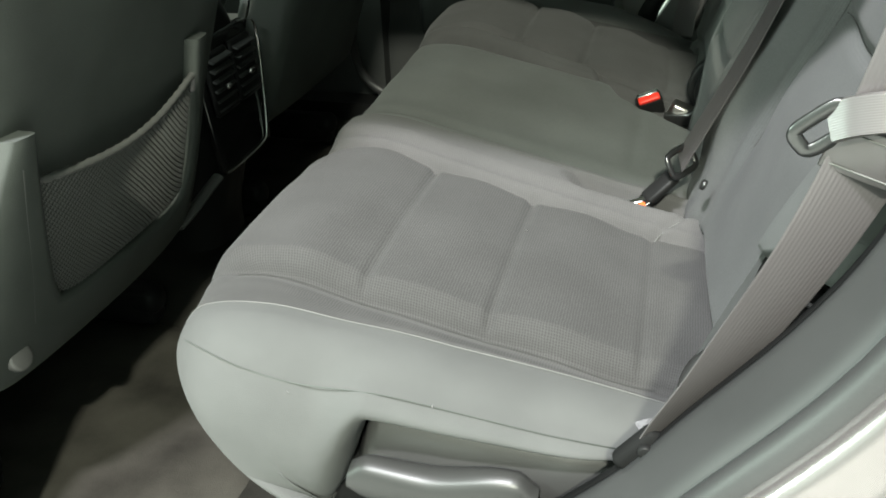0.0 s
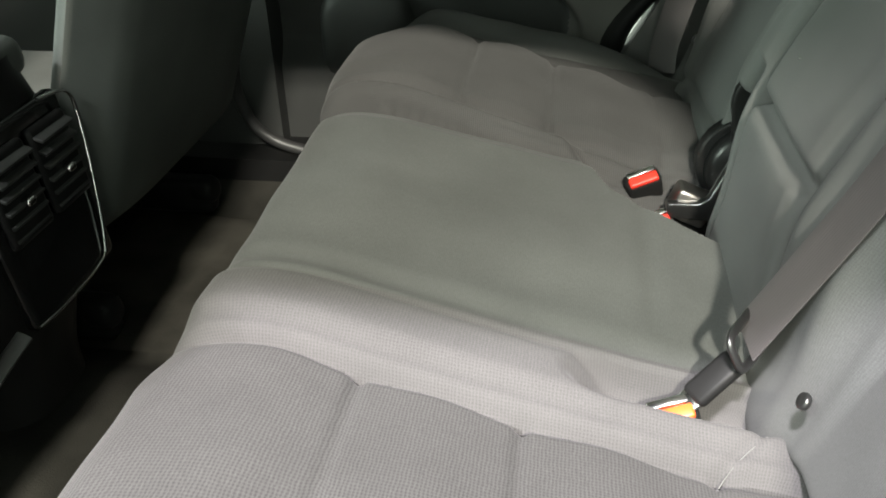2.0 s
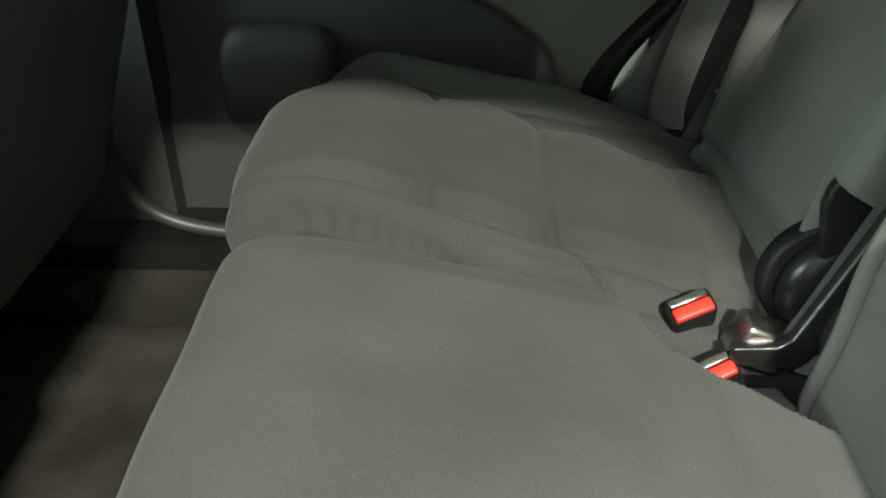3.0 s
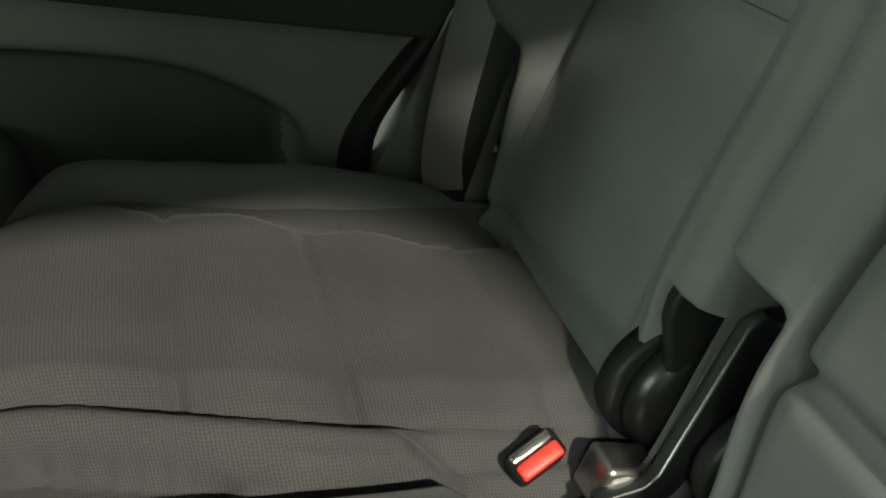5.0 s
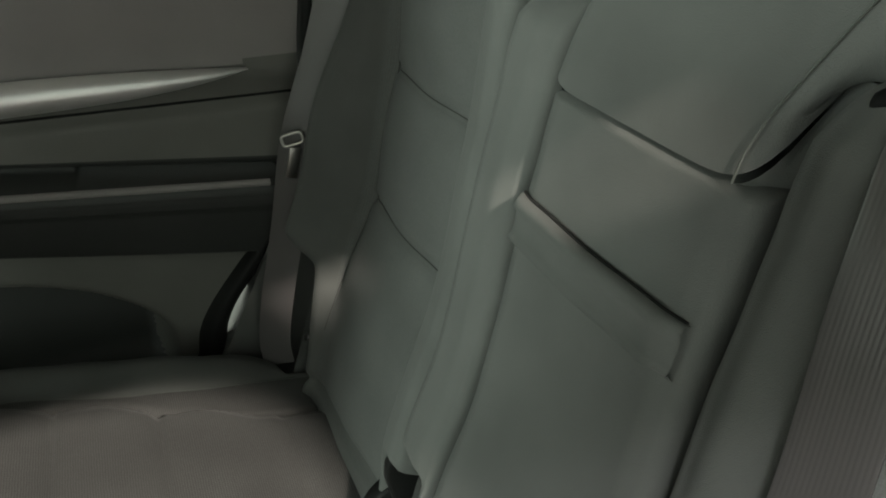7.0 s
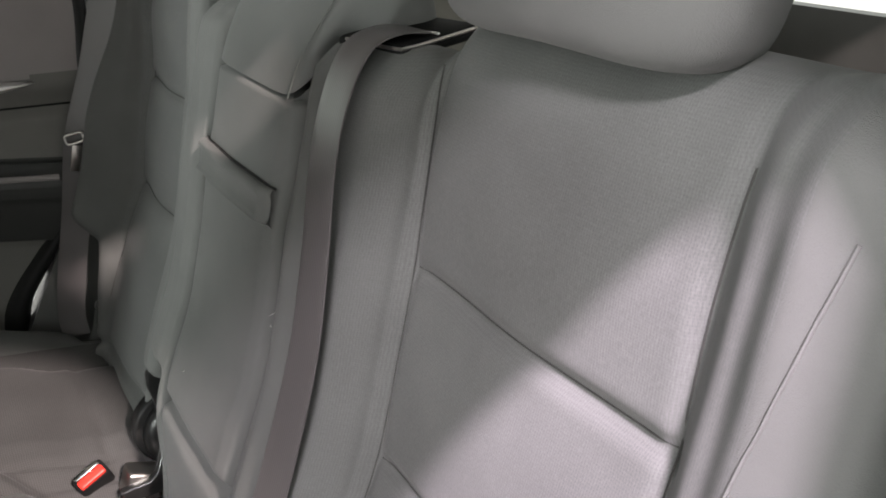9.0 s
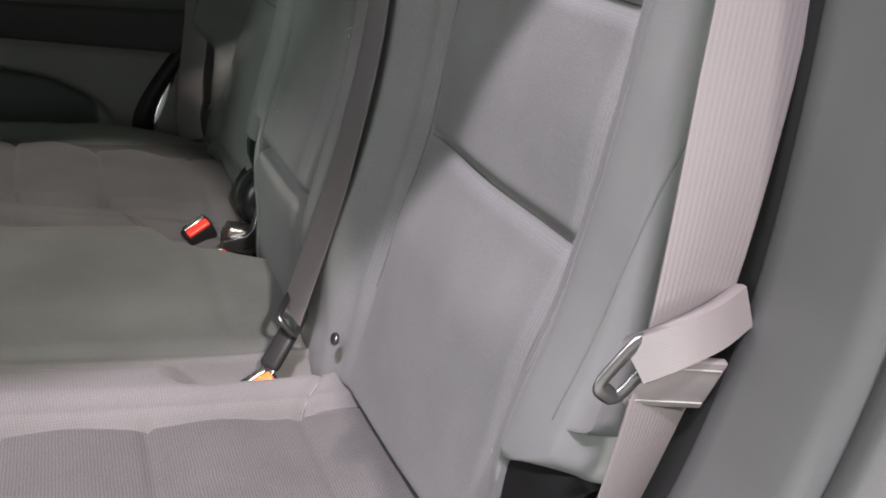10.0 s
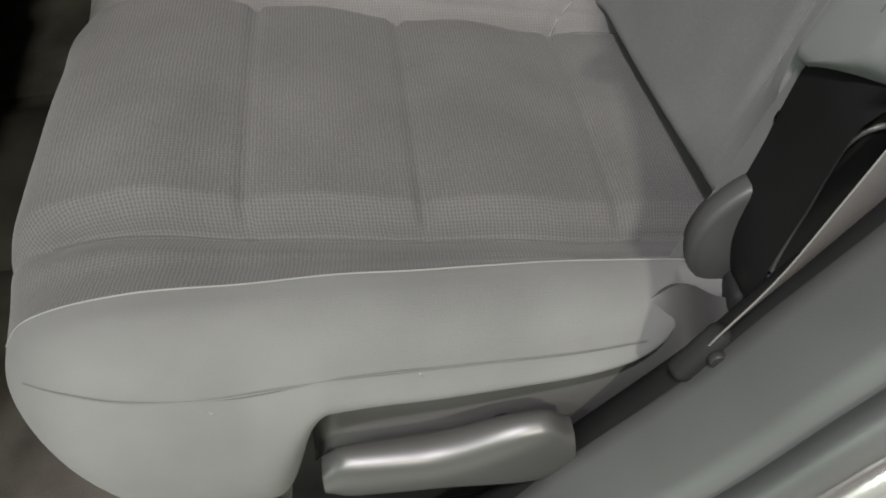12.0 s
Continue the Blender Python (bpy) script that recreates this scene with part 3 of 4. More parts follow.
def back_point(y, z, offset, raised=0.0005):
    k = min(range(FRONT), key=lambda i: abs(BACK[i][1] - z) + (9 if i < 33 and z > 0.8 else 0))
    o = offset(y, BACK[k][1], k) + raised
    return Vector((BACK[k][0] + BACKN[k][0] * o, y, BACK[k][1] + BACKN[k][1] * o))


for sz in (1.090, 1.254):
    crease([back_point(y, sz, near_offset) for y in np.linspace(-0.508, -0.242, 24)], backrest)
crease([back_point(-0.512, z, near_offset) for z in np.linspace(0.93, 1.41, 30)], backrest)
crease([back_point(-0.238, z, near_offset) for z in np.linspace(0.93, 1.41, 30)], backrest)
tube("bolster_seam", [back_point(-0.559 - 0.188 * max(0.0, z - 1.206) - 0.06 * min(0.0, z - 1.206), z, near_offset) for z in np.linspace(1.01, 1.40, 24)], 0.0011, CLOTH_SIDE, backrest, "raised sewn seam", n=80, sides=6)
tube("side_seam", [back_point(-0.606 - 0.03 * step(0.97, 1.40, z), z, near_offset, 0.0) for z in np.linspace(1.01, 1.40, 24)], 0.0008, DARK, backrest, "dark sewn seam", n=80, sides=6)


def mid_offset(y, z, k):
    f = 1.0 if k < FRONT else max(0.0, 1 - (k - FRONT) / 13)
    o = lerp_table(y, [(-0.068, 0.034), (-0.062, 0.043), (-0.045, 0.047), (0.04, 0.049), (0.130, 0.047), (0.144, 0.043), (0.150, 0.034)])
    o *= (0.3 + 0.7 * step(0.80, 0.95, z)) * f
    if k < FRONT:
        o -= 0.020 * groove(z, 0.950, 0.008)
    # rounded top under the headrest
    if k < FRONT + 8:
        o -= 0.075 * step(1.384, 1.402, z)
    return o + 0.0015 * noise.noise((z * 12, y * 12, 9.0))


YM = [(-0.068, 0.12), (-0.069, 0.06), (-0.069, 0.02)] + [(-0.068 + 0.004 * i, 0.0) for i in range(54)] + [(0.1495, 0.02), (0.1495, 0.06), (0.149, 0.12)]
mid_back = back_skin(YM, mid_offset, [CLOTH_SIDE], None, "middle_backrest", wide_seat, "smooth grey cloth fold-down armrest panel",
                     cut=lambda y, z, k: -0.050 * step(1.22, 1.42, z))


def strip_offset(y, z, k):
    f = 1.0 if k < FRONT else max(0.0, 1 - (k - FRONT) / 13)
    o = lerp_table(y, [(0.156, 0.036), (0.162, 0.045), (0.182, 0.050), (0.214, 0.048), (0.229, 0.043), (0.235, 0.033)])
    o *= (0.3 + 0.7 * step(0.80, 0.95, z)) * f
    if k < FRONT:
        o -= 0.13 * step(0.166, 0.178, y) * step(0.975, 0.950, z)
    return o + 0.0012 * noise.noise((z * 12, y * 12, 19.0))


YS2 = [(0.157, 0.12), (0.156, 0.06), (0.156, 0.02)] + [(0.157 + 0.004 * i, 0.0) for i in range(20)] + [(0.2345, 0.02), (0.2345, 0.06), (0.234, 0.12)]
strip = back_skin(YS2, strip_offset, [CLOTH_SIDE], None, "backrest_side", wide_seat, "narrow padded cloth column beside the armrest",
                  cut=lambda y, z, k: -0.050 * step(1.22, 1.42, z))
# pull strap across the armrest: a flat band with a raised hem on both edges
rows = []
for i in range(30):
    y = -0.061 + i * 0.209 / 29
    row = []
    for w, h in ((-0.5, 0.0), (-0.47, 0.0040), (-0.36, 0.0052), (-0.26, 0.0036), (0, 0.0034), (0.26, 0.0036), (0.36, 0.0052), (0.47, 0.0040), (0.5, 0.0)):
        e = 1.0 if 1 < i < 28 else 0.6
        row.append(back_point(y, 1.243 + w * 0.034, mid_offset, h * e * 2.2 + 0.0005))
    rows.append(row)
loft("pull_strap", rows, CLOTH_SIDE, mid_back, "flat cloth pull strap sewn across the armrest")
tube("strap_slot", [back_point(y, 1.2625, mid_offset, 0.0008) for y in np.linspace(-0.058, 0.144, 12)], 0.0014, BLACK, mid_back, "dark slot above the strap", n=30, sides=6)


def soft_block(name, centre, size, power, mat, parent, label, tilt=0.0, shape=None, nu=28, nv=40):
    """A padded block: a rounded box of soft corners, shaped by shape(p)."""
    rows = []
    m = pose(*centre, 0, tilt, 0)
    for i in range(nu + 1):
        th = -math.pi / 2 + math.pi * i / nu
        row = []
        for j in range(nv):
            ph = 2 * math.pi * j / nv
            s = lambda v, e: math.copysign(abs(v) ** e, v)
            p = Vector((size[0] / 2 * s(math.cos(th), power) * s(math.cos(ph), power), size[1] / 2 * s(math.cos(th), power) * s(math.sin(ph), power), size[2] / 2 * s(math.sin(th), power)))
            if shape:
                p = shape(p)
            row.append(m @ p)
        rows.append(row)
    return loft(name, rows, mat, parent, label, closed=True)


REST = [Vector((float(x), 0, float(z))) for x, z in spline([(0.214, 1.352), (0.228, 1.383), (0.252, 1.424), (0.274, 1.456), (0.296, 1.468), (0.326, 1.458), (0.346, 1.425), (0.338, 1.372), (0.300, 1.345), (0.245, 1.338), (0.222, 1.340), (0.214, 1.352)], 61)[:-1]]


def rest_row(s_, shrink):
    """One outline of the middle headrest; s_ runs from its far end to its near end, which flares out towards the back."""
    mid = Vector((0.280, 0, 1.404))
    row = []
    for q in REST:
        left, right = 0.160, -0.062 - 0.055 * min(1.0, max(0.0, (q.x - 0.225) / 0.09))
        c = mid + (q - mid) * shrink
        c.y = (left + right) / 2 - s_ * (left - right) / 2
        row.append(c)
    return row


rows = []
for i in range(41):
    u = -1 + i / 20
    rows.append(rest_row(math.copysign(1 - (1 - abs(u)) ** 1.6, u), max(0.02, (1 - abs(u) ** 6) ** 0.38)))
mid_rest = loft("middle_headrest", rows, CLOTH_SIDE, wide_seat, "low wedge-shaped grey headrest")
rim = rest_row(0.90, 1.004)
tube("side_seam", [rim[k] for k in range(0, 26, 3)], 0.0008, DARK, mid_rest, "sewn side seam", n=50, sides=6)


def curve_rest(p):
    p.x += 0.9 * (p.y ** 2) * 1.4
    p.z += -0.01 * (p.y / 0.13) ** 2 if p.z < 0 else 0
    p.y *= 1 - 0.28 * max(0.0, p.x / 0.07)
    return p


hr = soft_block("headrest", (0.292, -0.380, 1.545), (0.115, 0.244, 0.21), 0.42, CLOTH_SIDE, wide_seat, "rounded grey cloth headrest", 12, curve_rest)
for yy in (-0.45, -0.335):
    tube("headrest_post", [(0.325, yy, 1.40), (0.315, yy, 1.50)], 0.006, CHROME, hr, "steel post", n=6)

# the narrow seat on the far side
far_seat = thing("rear_single_seat", (-0.15, 0.45, FLOOR + 0.02), "single rear seat in grey knit cloth with quilted cushion", "car seat", "rear seats")


def far_valley(x):
    return 0.297 + 0.062 * step(0.0, -0.42, x) ** 1.3


def far_outer(x):
    return lerp_table(x, [(-0.40, 0.614), (-0.194, 0.606), (-0.106, 0.584), (0.0, 0.560), (0.04, 0.552)])


def far_lift(x, y):
    if y > 0.44:
        return lerp_table(y - far_outer(x), [(-0.17, 0.018), (-0.034, 0.018), (-0.012, 0.009), (0.0, -0.006), (0.022, 0.0), (0.08, 0.012)])
    y -= (far_valley(x) - 0.297) * step(0.245, 0.29, y) * step(0.46, 0.34, y)
    return lerp_table(y, [(0.251, -0.03), (0.254, -0.004), (0.262, 0.013), (0.273, 0.020), (0.288, 0.011), (0.297, 0.0), (0.34, 0.012), (0.44, 0.018)])


def far_relief(x, z, y):
    v = far_valley(x)
    d = -0.008 * groove(y, far_outer(x), 0.006) * step(0.06, 0.0, x) - 0.008 * groove(y, v, 0.006) * step(0.06, 0.0, x)
    w = step(v - 0.013, v + 0.007, y) * step(far_outer(x) + 0.011, far_outer(x) - 0.011, y)
    if w > 0 and z > 0.78:
        tuft = 0.6 + 0.9 * abs((y - 0.43) / 0.11) ** 3
        for cx, dp, wd in ((-0.260, 0.0070, 0.0065), (-0.136, 0.0076, 0.0065), (0.020, 0.0040, 0.008)):
            d -= w * dp * min(tuft, 1.0) * groove(x, cx, wd)
        d += w * 0.008 * (math.sin(math.pi * (x + 0.262) / 0.129) ** 2 if -0.40 < x < 0.0 else 0)
    d -= 0.050 * step(-0.118, -0.066, x - 0.5 * (0.28 - y)) * step(0.300, 0.276, y)
    return d + 0.0018 * noise.noise((x * 14, y * 14, 7.0))


YF = [0.2505, 0.2508] + [0.252 + 0.004 * i for i in range(96)]
far_cushion = cushion_skin(YF, far_lift, far_relief, side_low, [CLOTH_KNIT, CLOTH_SIDE], lambda i, j: 1 if j >= len(YF) - 1 else 0, "cushion", far_seat, "grey knit cushion with two cross seams", 0.634, 1.5)
tube("piping", [seam_point(x, 0.634, far_lift, far_relief) for x in np.linspace(-0.425, 0.055, 40)], 0.0008, DARK, far_cushion, "sewn seam", n=80, sides=6)
crease([seam_point(x, far_valley(x), far_lift, far_relief) for x in np.linspace(-0.385, 0.02, 36)], far_cushion)
crease([seam_point(x, far_outer(x), far_lift, far_relief) for x in np.linspace(-0.375, 0.03, 36)], far_cushion)
part("seat_frame", moved(boxy((0.50, 0.40, 0.16), 0.02), pose(-0.10, 0.445, 0.655)), BLACK, far_seat, "black steel seat frame under the cushion")
for yy in (0.27, 0.62):
    part("leg", moved(boxy((0.34, 0.03, 0.12), 0.006), pose(-0.12, yy, FLOOR + 0.08)), BLACK, far_seat)


def far_offset(y, z, k):
    f = 1.0 if k < FRONT else max(0.0, 1 - (k - FRONT) / 13)
    o = lerp_table(y, [(0.241, 0.022), (0.247, 0.030), (0.262, 0.034), (0.285, 0.031), (0.312, 0.016), (0.326, 0.002), (0.44, 0.012), (0.560, 0.003), (0.580, 0.013), (0.600, 0.028), (0.625, 0.040), (0.645, 0.026), (0.655, -0.01)])
    o *= (0.35 + 0.65 * step(0.82, 0.95, z)) * f
    o += f * 0.045 * step(0.575, 0.635, y) * step(1.38, 1.15, z)
    o += 0.7 * back_seams(z - 0.004, k, step(0.318, 0.334, y) * step(0.573, 0.556, y)) * f
    o -= f * 0.006 * (groove(y, 0.562 + 0.08 * max(0, 1.1 - z), 0.006) + groove(y, 0.324, 0.006)) * step(0.86, 0.95, z)
    if k < FRONT:
        o -= 0.009 * groove(z, 0.818 + 0.080 * (0.58 - y), 0.008)
        o -= 0.14 * step(0.288, 0.276, y) * step(0.925, 0.905, z)
        o -= 0.14 * step(0.590, 0.630, y) * step(1.010, 0.930, z)
    return o + 0.0015 * noise.noise((z * 12, y * 12, 15.0))


YG = [(0.2415, 0.12), (0.241, 0.06), (0.241, 0.02)] + [(0.242 + 0.005 * i, 0.0) for i in range(82)] + [(0.651, 0.01), (0.652, 0.04), (0.652, 0.08), (0.648, 0.13)]
far_back = back_skin(YG, far_offset, [CLOTH_BACK, CLOTH_SIDE], lambda i, j: 1 if YG[j][0] > 0.575 or YG[j][0] < 0.324 or i > FRONT else 0, "backrest", far_seat, "grey cloth backrest with quilted panels")
for sz in (1.094, 1.258):
    crease([back_point(y, sz, far_offset) for y in np.linspace(0.328, 0.560, 24)], far_back)
crease([back_point(0.324, z, far_offset) for z in np.linspace(0.86, 1.41, 30)], far_back)
crease([back_point(0.562 + 0.08 * max(0, 1.1 - z), z, far_offset) for z in np.linspace(0.90, 1.41, 30)], far_back)
hr = soft_block("headrest", (0.300, 0.350, 1.532), (0.120, 0.285, 0.21), 0.42, CLOTH_SIDE, far_seat, "rounded grey cloth headrest", 12, curve_rest)
for yy in (0.335, 0.45):
    tube("headrest_post", [(0.33, yy, 1.40), (0.32, yy, 1.50)], 0.006, CHROME, hr, "steel post", n=6)


def plate(outline, y0, y1, bevel=0.004, seg=3):
    """A plate cut to an outline of (x, z), from y0 to y1."""
    bm = slab([(x, y0, z) for x, z in outline], 0.0001, 0.0)
    far = [v for v in bm.verts if abs(v.co.y - y0) > 0.00005]
    for v in far:
        v.co.y = y1
    bmesh.ops.bevel(bm, geom=[e for e in bm.edges if abs(e.verts[0].co.y - e.verts[1].co.y) < 1e-6], offset=bevel, segments=seg, profile=0.5, affect="EDGES")
    return bm


def turned(cx, cz, radius, profile, name, mat, parent, label):
    """A round cover turned about the y axis; profile: share of the radius and y."""
    rows = [[(cx + radius * r * math.cos(2 * math.pi * k / 56), y, cz + radius * r * math.sin(2 * math.pi * k / 56)) for k in range(56)] for r, y in profile]
    return loft(name, rows, mat, parent, label, closed=True)


def smooth_outline(pts, n=44):
    return [(float(p[0]), float(p[1])) for p in spline([*pts, pts[0]], n)[:-1]]


# outboard side of the bench: long rounded cover that runs up under the cloth, before a thin round flange
NEAR_COVER = smooth_outline([(0.100, 0.785), (0.086, 0.803), (0.080, 0.834), (0.081, 0.858), (0.086, 0.884), (0.093, 0.914), (0.099, 0.947), (0.108, 0.978), (0.130, 0.990), (0.152, 0.978), (0.158, 0.92), (0.160, 0.86), (0.150, 0.81), (0.120, 0.785)])
near_cover = part("recliner_cover", plate(NEAR_COVER, -0.582, -0.630, 0.009, 4), PIT, wide_seat, "long black recliner cover")
tube("rib", [(0.112 + 0.70 * (x - 0.112), -0.6305, 0.880 + 0.80 * (z - 0.880)) for x, z in NEAR_COVER[:24]], 0.0022, COVER, near_cover, "raised rib along the cover", n=70, sides=8)
turned(0.119, 0.827, 0.067, [(0.0, -0.5895), (0.90, -0.5895), (0.97, -0.588), (1.0, -0.584), (1.0, -0.570), (0.0, -0.570)], "flange", COVER, near_cover, "thin round flange")
part("recliner_foot", moved(boxy((0.07, 0.035, 0.14), 0.01), pose(0.115, -0.600, 0.735)), BLACK, near_cover)
# inboard side of the single seat: round domed cover with an arm that tapers up into the cloth
far_cover = turned(0.131, 0.813, 0.063, [(0.0, 0.2535), (0.34, 0.2535), (0.58, 0.2548), (0.66, 0.2575), (0.70, 0.258), (0.84, 0.2605), (0.94, 0.266), (0.99, 0.274), (1.0, 0.283), (0.0, 0.283)], "recliner_cover", SHINE, far_seat, "round black recliner cover")
turned(0.121, 0.818, 0.064, [(0.0, 0.2825), (0.93, 0.2825), (0.98, 0.284), (1.0, 0.288), (1.0, 0.304), (0.0, 0.304)], "flange", BLACK, far_cover, "thin round flange")
part("recliner_arm", plate([(0.093, 0.858), (0.090, 0.885), (0.0855, 0.908), (0.088, 0.926), (0.104, 0.955), (0.134, 0.944), (0.156, 0.905), (0.165, 0.85), (0.130, 0.835)], 0.262, 0.276, 0.004), BLACK, far_cover, "flat tapered arm")
part("recliner_foot", moved(boxy((0.07, 0.030, 0.14), 0.01), pose(0.130, 0.288, 0.735)), BLACK, far_cover)
for (x, y, z), par in (((0.072, -0.232, 0.872), backrest), ((0.082, 0.606, 0.880), far_back)):
    part("button", moved(disc(0.0070, 0.006, 16, 0.002), pose(x, y, z, 0, -65, 0)), GUNMETAL, par, "small round fastener")

# ---- seat belts and buckles ----
near_belt = thing("seat_belt", (0.05, -0.67, 0.78), "grey webbing seat belt hanging beside the outboard seat", "seat belt", "seat belts")
ribbon("webbing", [(0.20, -0.668, 1.70), (0.196, -0.672, 1.55), (0.180, -0.676, 1.40), (0.163, -0.684, 1.27), (0.142, -0.690, 1.15), (0.115, -0.690, 1.05), (0.070, -0.690, 0.94), (0.038, -0.680, 0.86), (0.025, -0.665, 0.78)],
       [(0.8, 0.6, 0), (0.8, 0.6, 0), (0.85, 0.5, 0), (0.95, -0.2, 0), (0.95, -0.2, 0), (0.88, 0.35, -0.05), (0.74, 0.62, -0.15), (0.74, 0.64, -0.15), (0.76, 0.62, -0.1)], 0.047, 0.0016, WEB, near_belt, n=70)
far_belt = thing("seat_belt", (0.04, 0.68, 0.80), "grey webbing seat belt hanging against the far pillar", "seat belt", "seat belts")
ribbon("webbing", [(0.250, 0.640, 1.62), (0.224, 0.662, 1.45), (0.174, 0.672, 1.28), (0.122, 0.676, 1.15), (0.090, 0.678, 1.02), (0.060, 0.680, 0.91), (0.045, 0.678, 0.84), (0.045, 0.672, 0.80)],
       [(0.85, -0.4, 0)] * 8, 0.047, 0.0016, WEB, far_belt, n=60)
mid_belt = thing("seat_belt", (0.05, -0.15, 0.82), "grey webbing seat belt running down the middle backrest", "seat belt", "seat belts")
ribbon("webbing", [(0.298, -0.140, 1.4155), (0.270, -0.143, 1.4180), (0.241, -0.147, 1.409), (0.213, -0.160, 1.377), (0.192, -0.169, 1.327), (0.172, -0.177, 1.243), (0.152, -0.177, 1.16), (0.112, -0.173, 1.04), (0.074, -0.161, 0.94), (0.044, -0.152, 0.865)],
       [(0, 1, 0)] * 6 + [(0.02, 1, 0), (0.03, 1, 0), (-0.08, 1, 0), (-0.2, 0.95, 0)], 0.047, 0.0016, WEB, mid_belt, n=70)


def tongue(parent, m, label, mat=None, rod=0.0045):
    path = []
    for k in range(28):
        a = 2 * math.pi * k / 28
        s = lambda v: math.copysign(abs(v) ** 0.45, v)
        path.append(Vector((0.029 * s(math.cos(a)), 0.016 * s(math.sin(a)), 0)))
    rows = []
    for k in range(29):
        p, q = path[k % 28], path[(k + 1) % 28]
        d = (q - p).normalized()
        o = Vector((0, 0, 1)).cross(d)
        rows.append([m @ (p + o * (rod * math.cos(w)) + Vector((0, 0, 0.003 * math.sin(w)))) for w in (2 * math.pi * i / 8 for i in range(8))])
    return loft("tongue", rows, mat or CHROME, parent, label, closed=True)


tongue(near_belt, Matrix.Translation((0.104, -0.695, 1.131)) @ pose(0, 0, 0, 90, -42, 0) @ Matrix.Scale(0.55, 4), "dark steel belt loop", GUNMETAL, 0.0085)
tongue(far_belt, pose(0.112, 0.668, 1.150, 80, -10, -10) @ Matrix.Scale(0.48, 4), "dull steel belt tongue loop", STEEL)
part("tongue_plate", moved(boxy((0.016, 0.003, 0.046), 0.0012), pose(0.108, 0.664, 1.118, 8, 14, 0)), STEEL, far_belt, "bright steel belt tongue")
ribbon("folded_end", [(0.108, -0.694, 1.134), (0.122, -0.702, 1.143), (0.146, -0.703, 1.148), (0.170, -0.696, 1.150)], [(0, 0.35, 1), (0, 0.3, 1), (0, 0.3, 1), (0, 0.3, 1)], 0.024, 0.008, WEB, near_belt, "webbing folded through the loop", n=16)
st = part("stitched_end", moved(boxy((0.046, 0.0045, 0.034), 0.0012), pose(0.131, -0.6970, 1.116, 12, 14, -12)), WEB, near_belt, "stitched webbing end")
for dz in (-0.012, 0.012):
    part("stitching", moved(boxy((0.042, 0.001, 0.0010), 0.0003), pose(0.131, -0.6970, 1.116, 12, 14, -12) @ pose(0, -0.0027, dz)), THREAD, st, "pale stitched line")
anchor = part("anchor", moved(boxy((0.046, 0.016, 0.022), 0.006, 3), pose(0.022, -0.690, 0.854, 0, -52, 8)), MATT, near_belt, "black plastic belt anchor")
part("bolt", moved(disc(0.006, 0.006, 12, 0.0015), pose(0.026, -0.700, 0.861, 90, 0, 0)), BLACK, anchor, "dark bolt head")
tongue(mid_belt, pose(0.046, -0.152, 0.866, 60, 0, 60), "dark steel belt tongue loop", GUNMETAL)
part("latch", moved(boxy((0.050, 0.024, 0.013), 0.005, 3), Matrix.Translation((0.022, -0.166, 0.832)) @ pose(0, 0, 0, 15, -42, 25)), BLACK, mid_belt, "black belt latch")
part("latch_plate", moved(boxy((0.022, 0.020, 0.003), 0.001), Matrix.Translation((0.002, -0.176, 0.814)) @ pose(0, 0, 0, 15, -42, 25)), CHROME, mid_belt, "steel latch plate")
bez = thing("belt_guide", (0.30, -0.135, 1.446), "black plastic belt outlet with chromed rim on the backrest", "belt guide")
GUIDE = pose(0.301, -0.128, 1.4075, 0, -3, 13)
part("plate", moved(boxy((0.094, 0.084, 0.012), 0.005), GUIDE), MATT, bez)
tube("rim", [GUIDE @ Vector(q) for q in ((-0.046, 0.030, 0.004), (-0.048, -0.032, 0.004), (-0.040, -0.041, 0.004), (0.0, -0.043, 0.004), (0.040, -0.041, 0.004), (0.047, -0.034, 0.004))], 0.0015, STEEL, bez, "bright rim", n=40, sides=6)
part("belt_slot", moved(boxy((0.004, 0.056, 0.002), 0.0006), GUIDE @ pose(-0.004, -0.010, 0.0066)), CHROME, bez)


def buckle(place, rx, ry, rz, mat, label, long=0.075):
    t = thing("belt_buckle", place, label, "belt buckle", "belt buckles")
    m = Matrix.Translation(place) @ pose(0, 0, 0, rx, ry, rz)
    part("housing", moved(boxy((0.046, 0.026, long), 0.006, 3), m @ pose(0, 0, -long / 2)), BLACK, t)
    part("release_button", moved(boxy((0.038, 0.013, 0.008), 0.0025, 3), m @ pose(0, -0.0055, 0.001)), mat, t, "bright release button")
    part("guide", moved(boxy((0.038, 0.009, 0.006), 0.002, 2), m @ pose(0, 0.0065, 0.001)), CHROME, t, "pale slot surround")
    return t


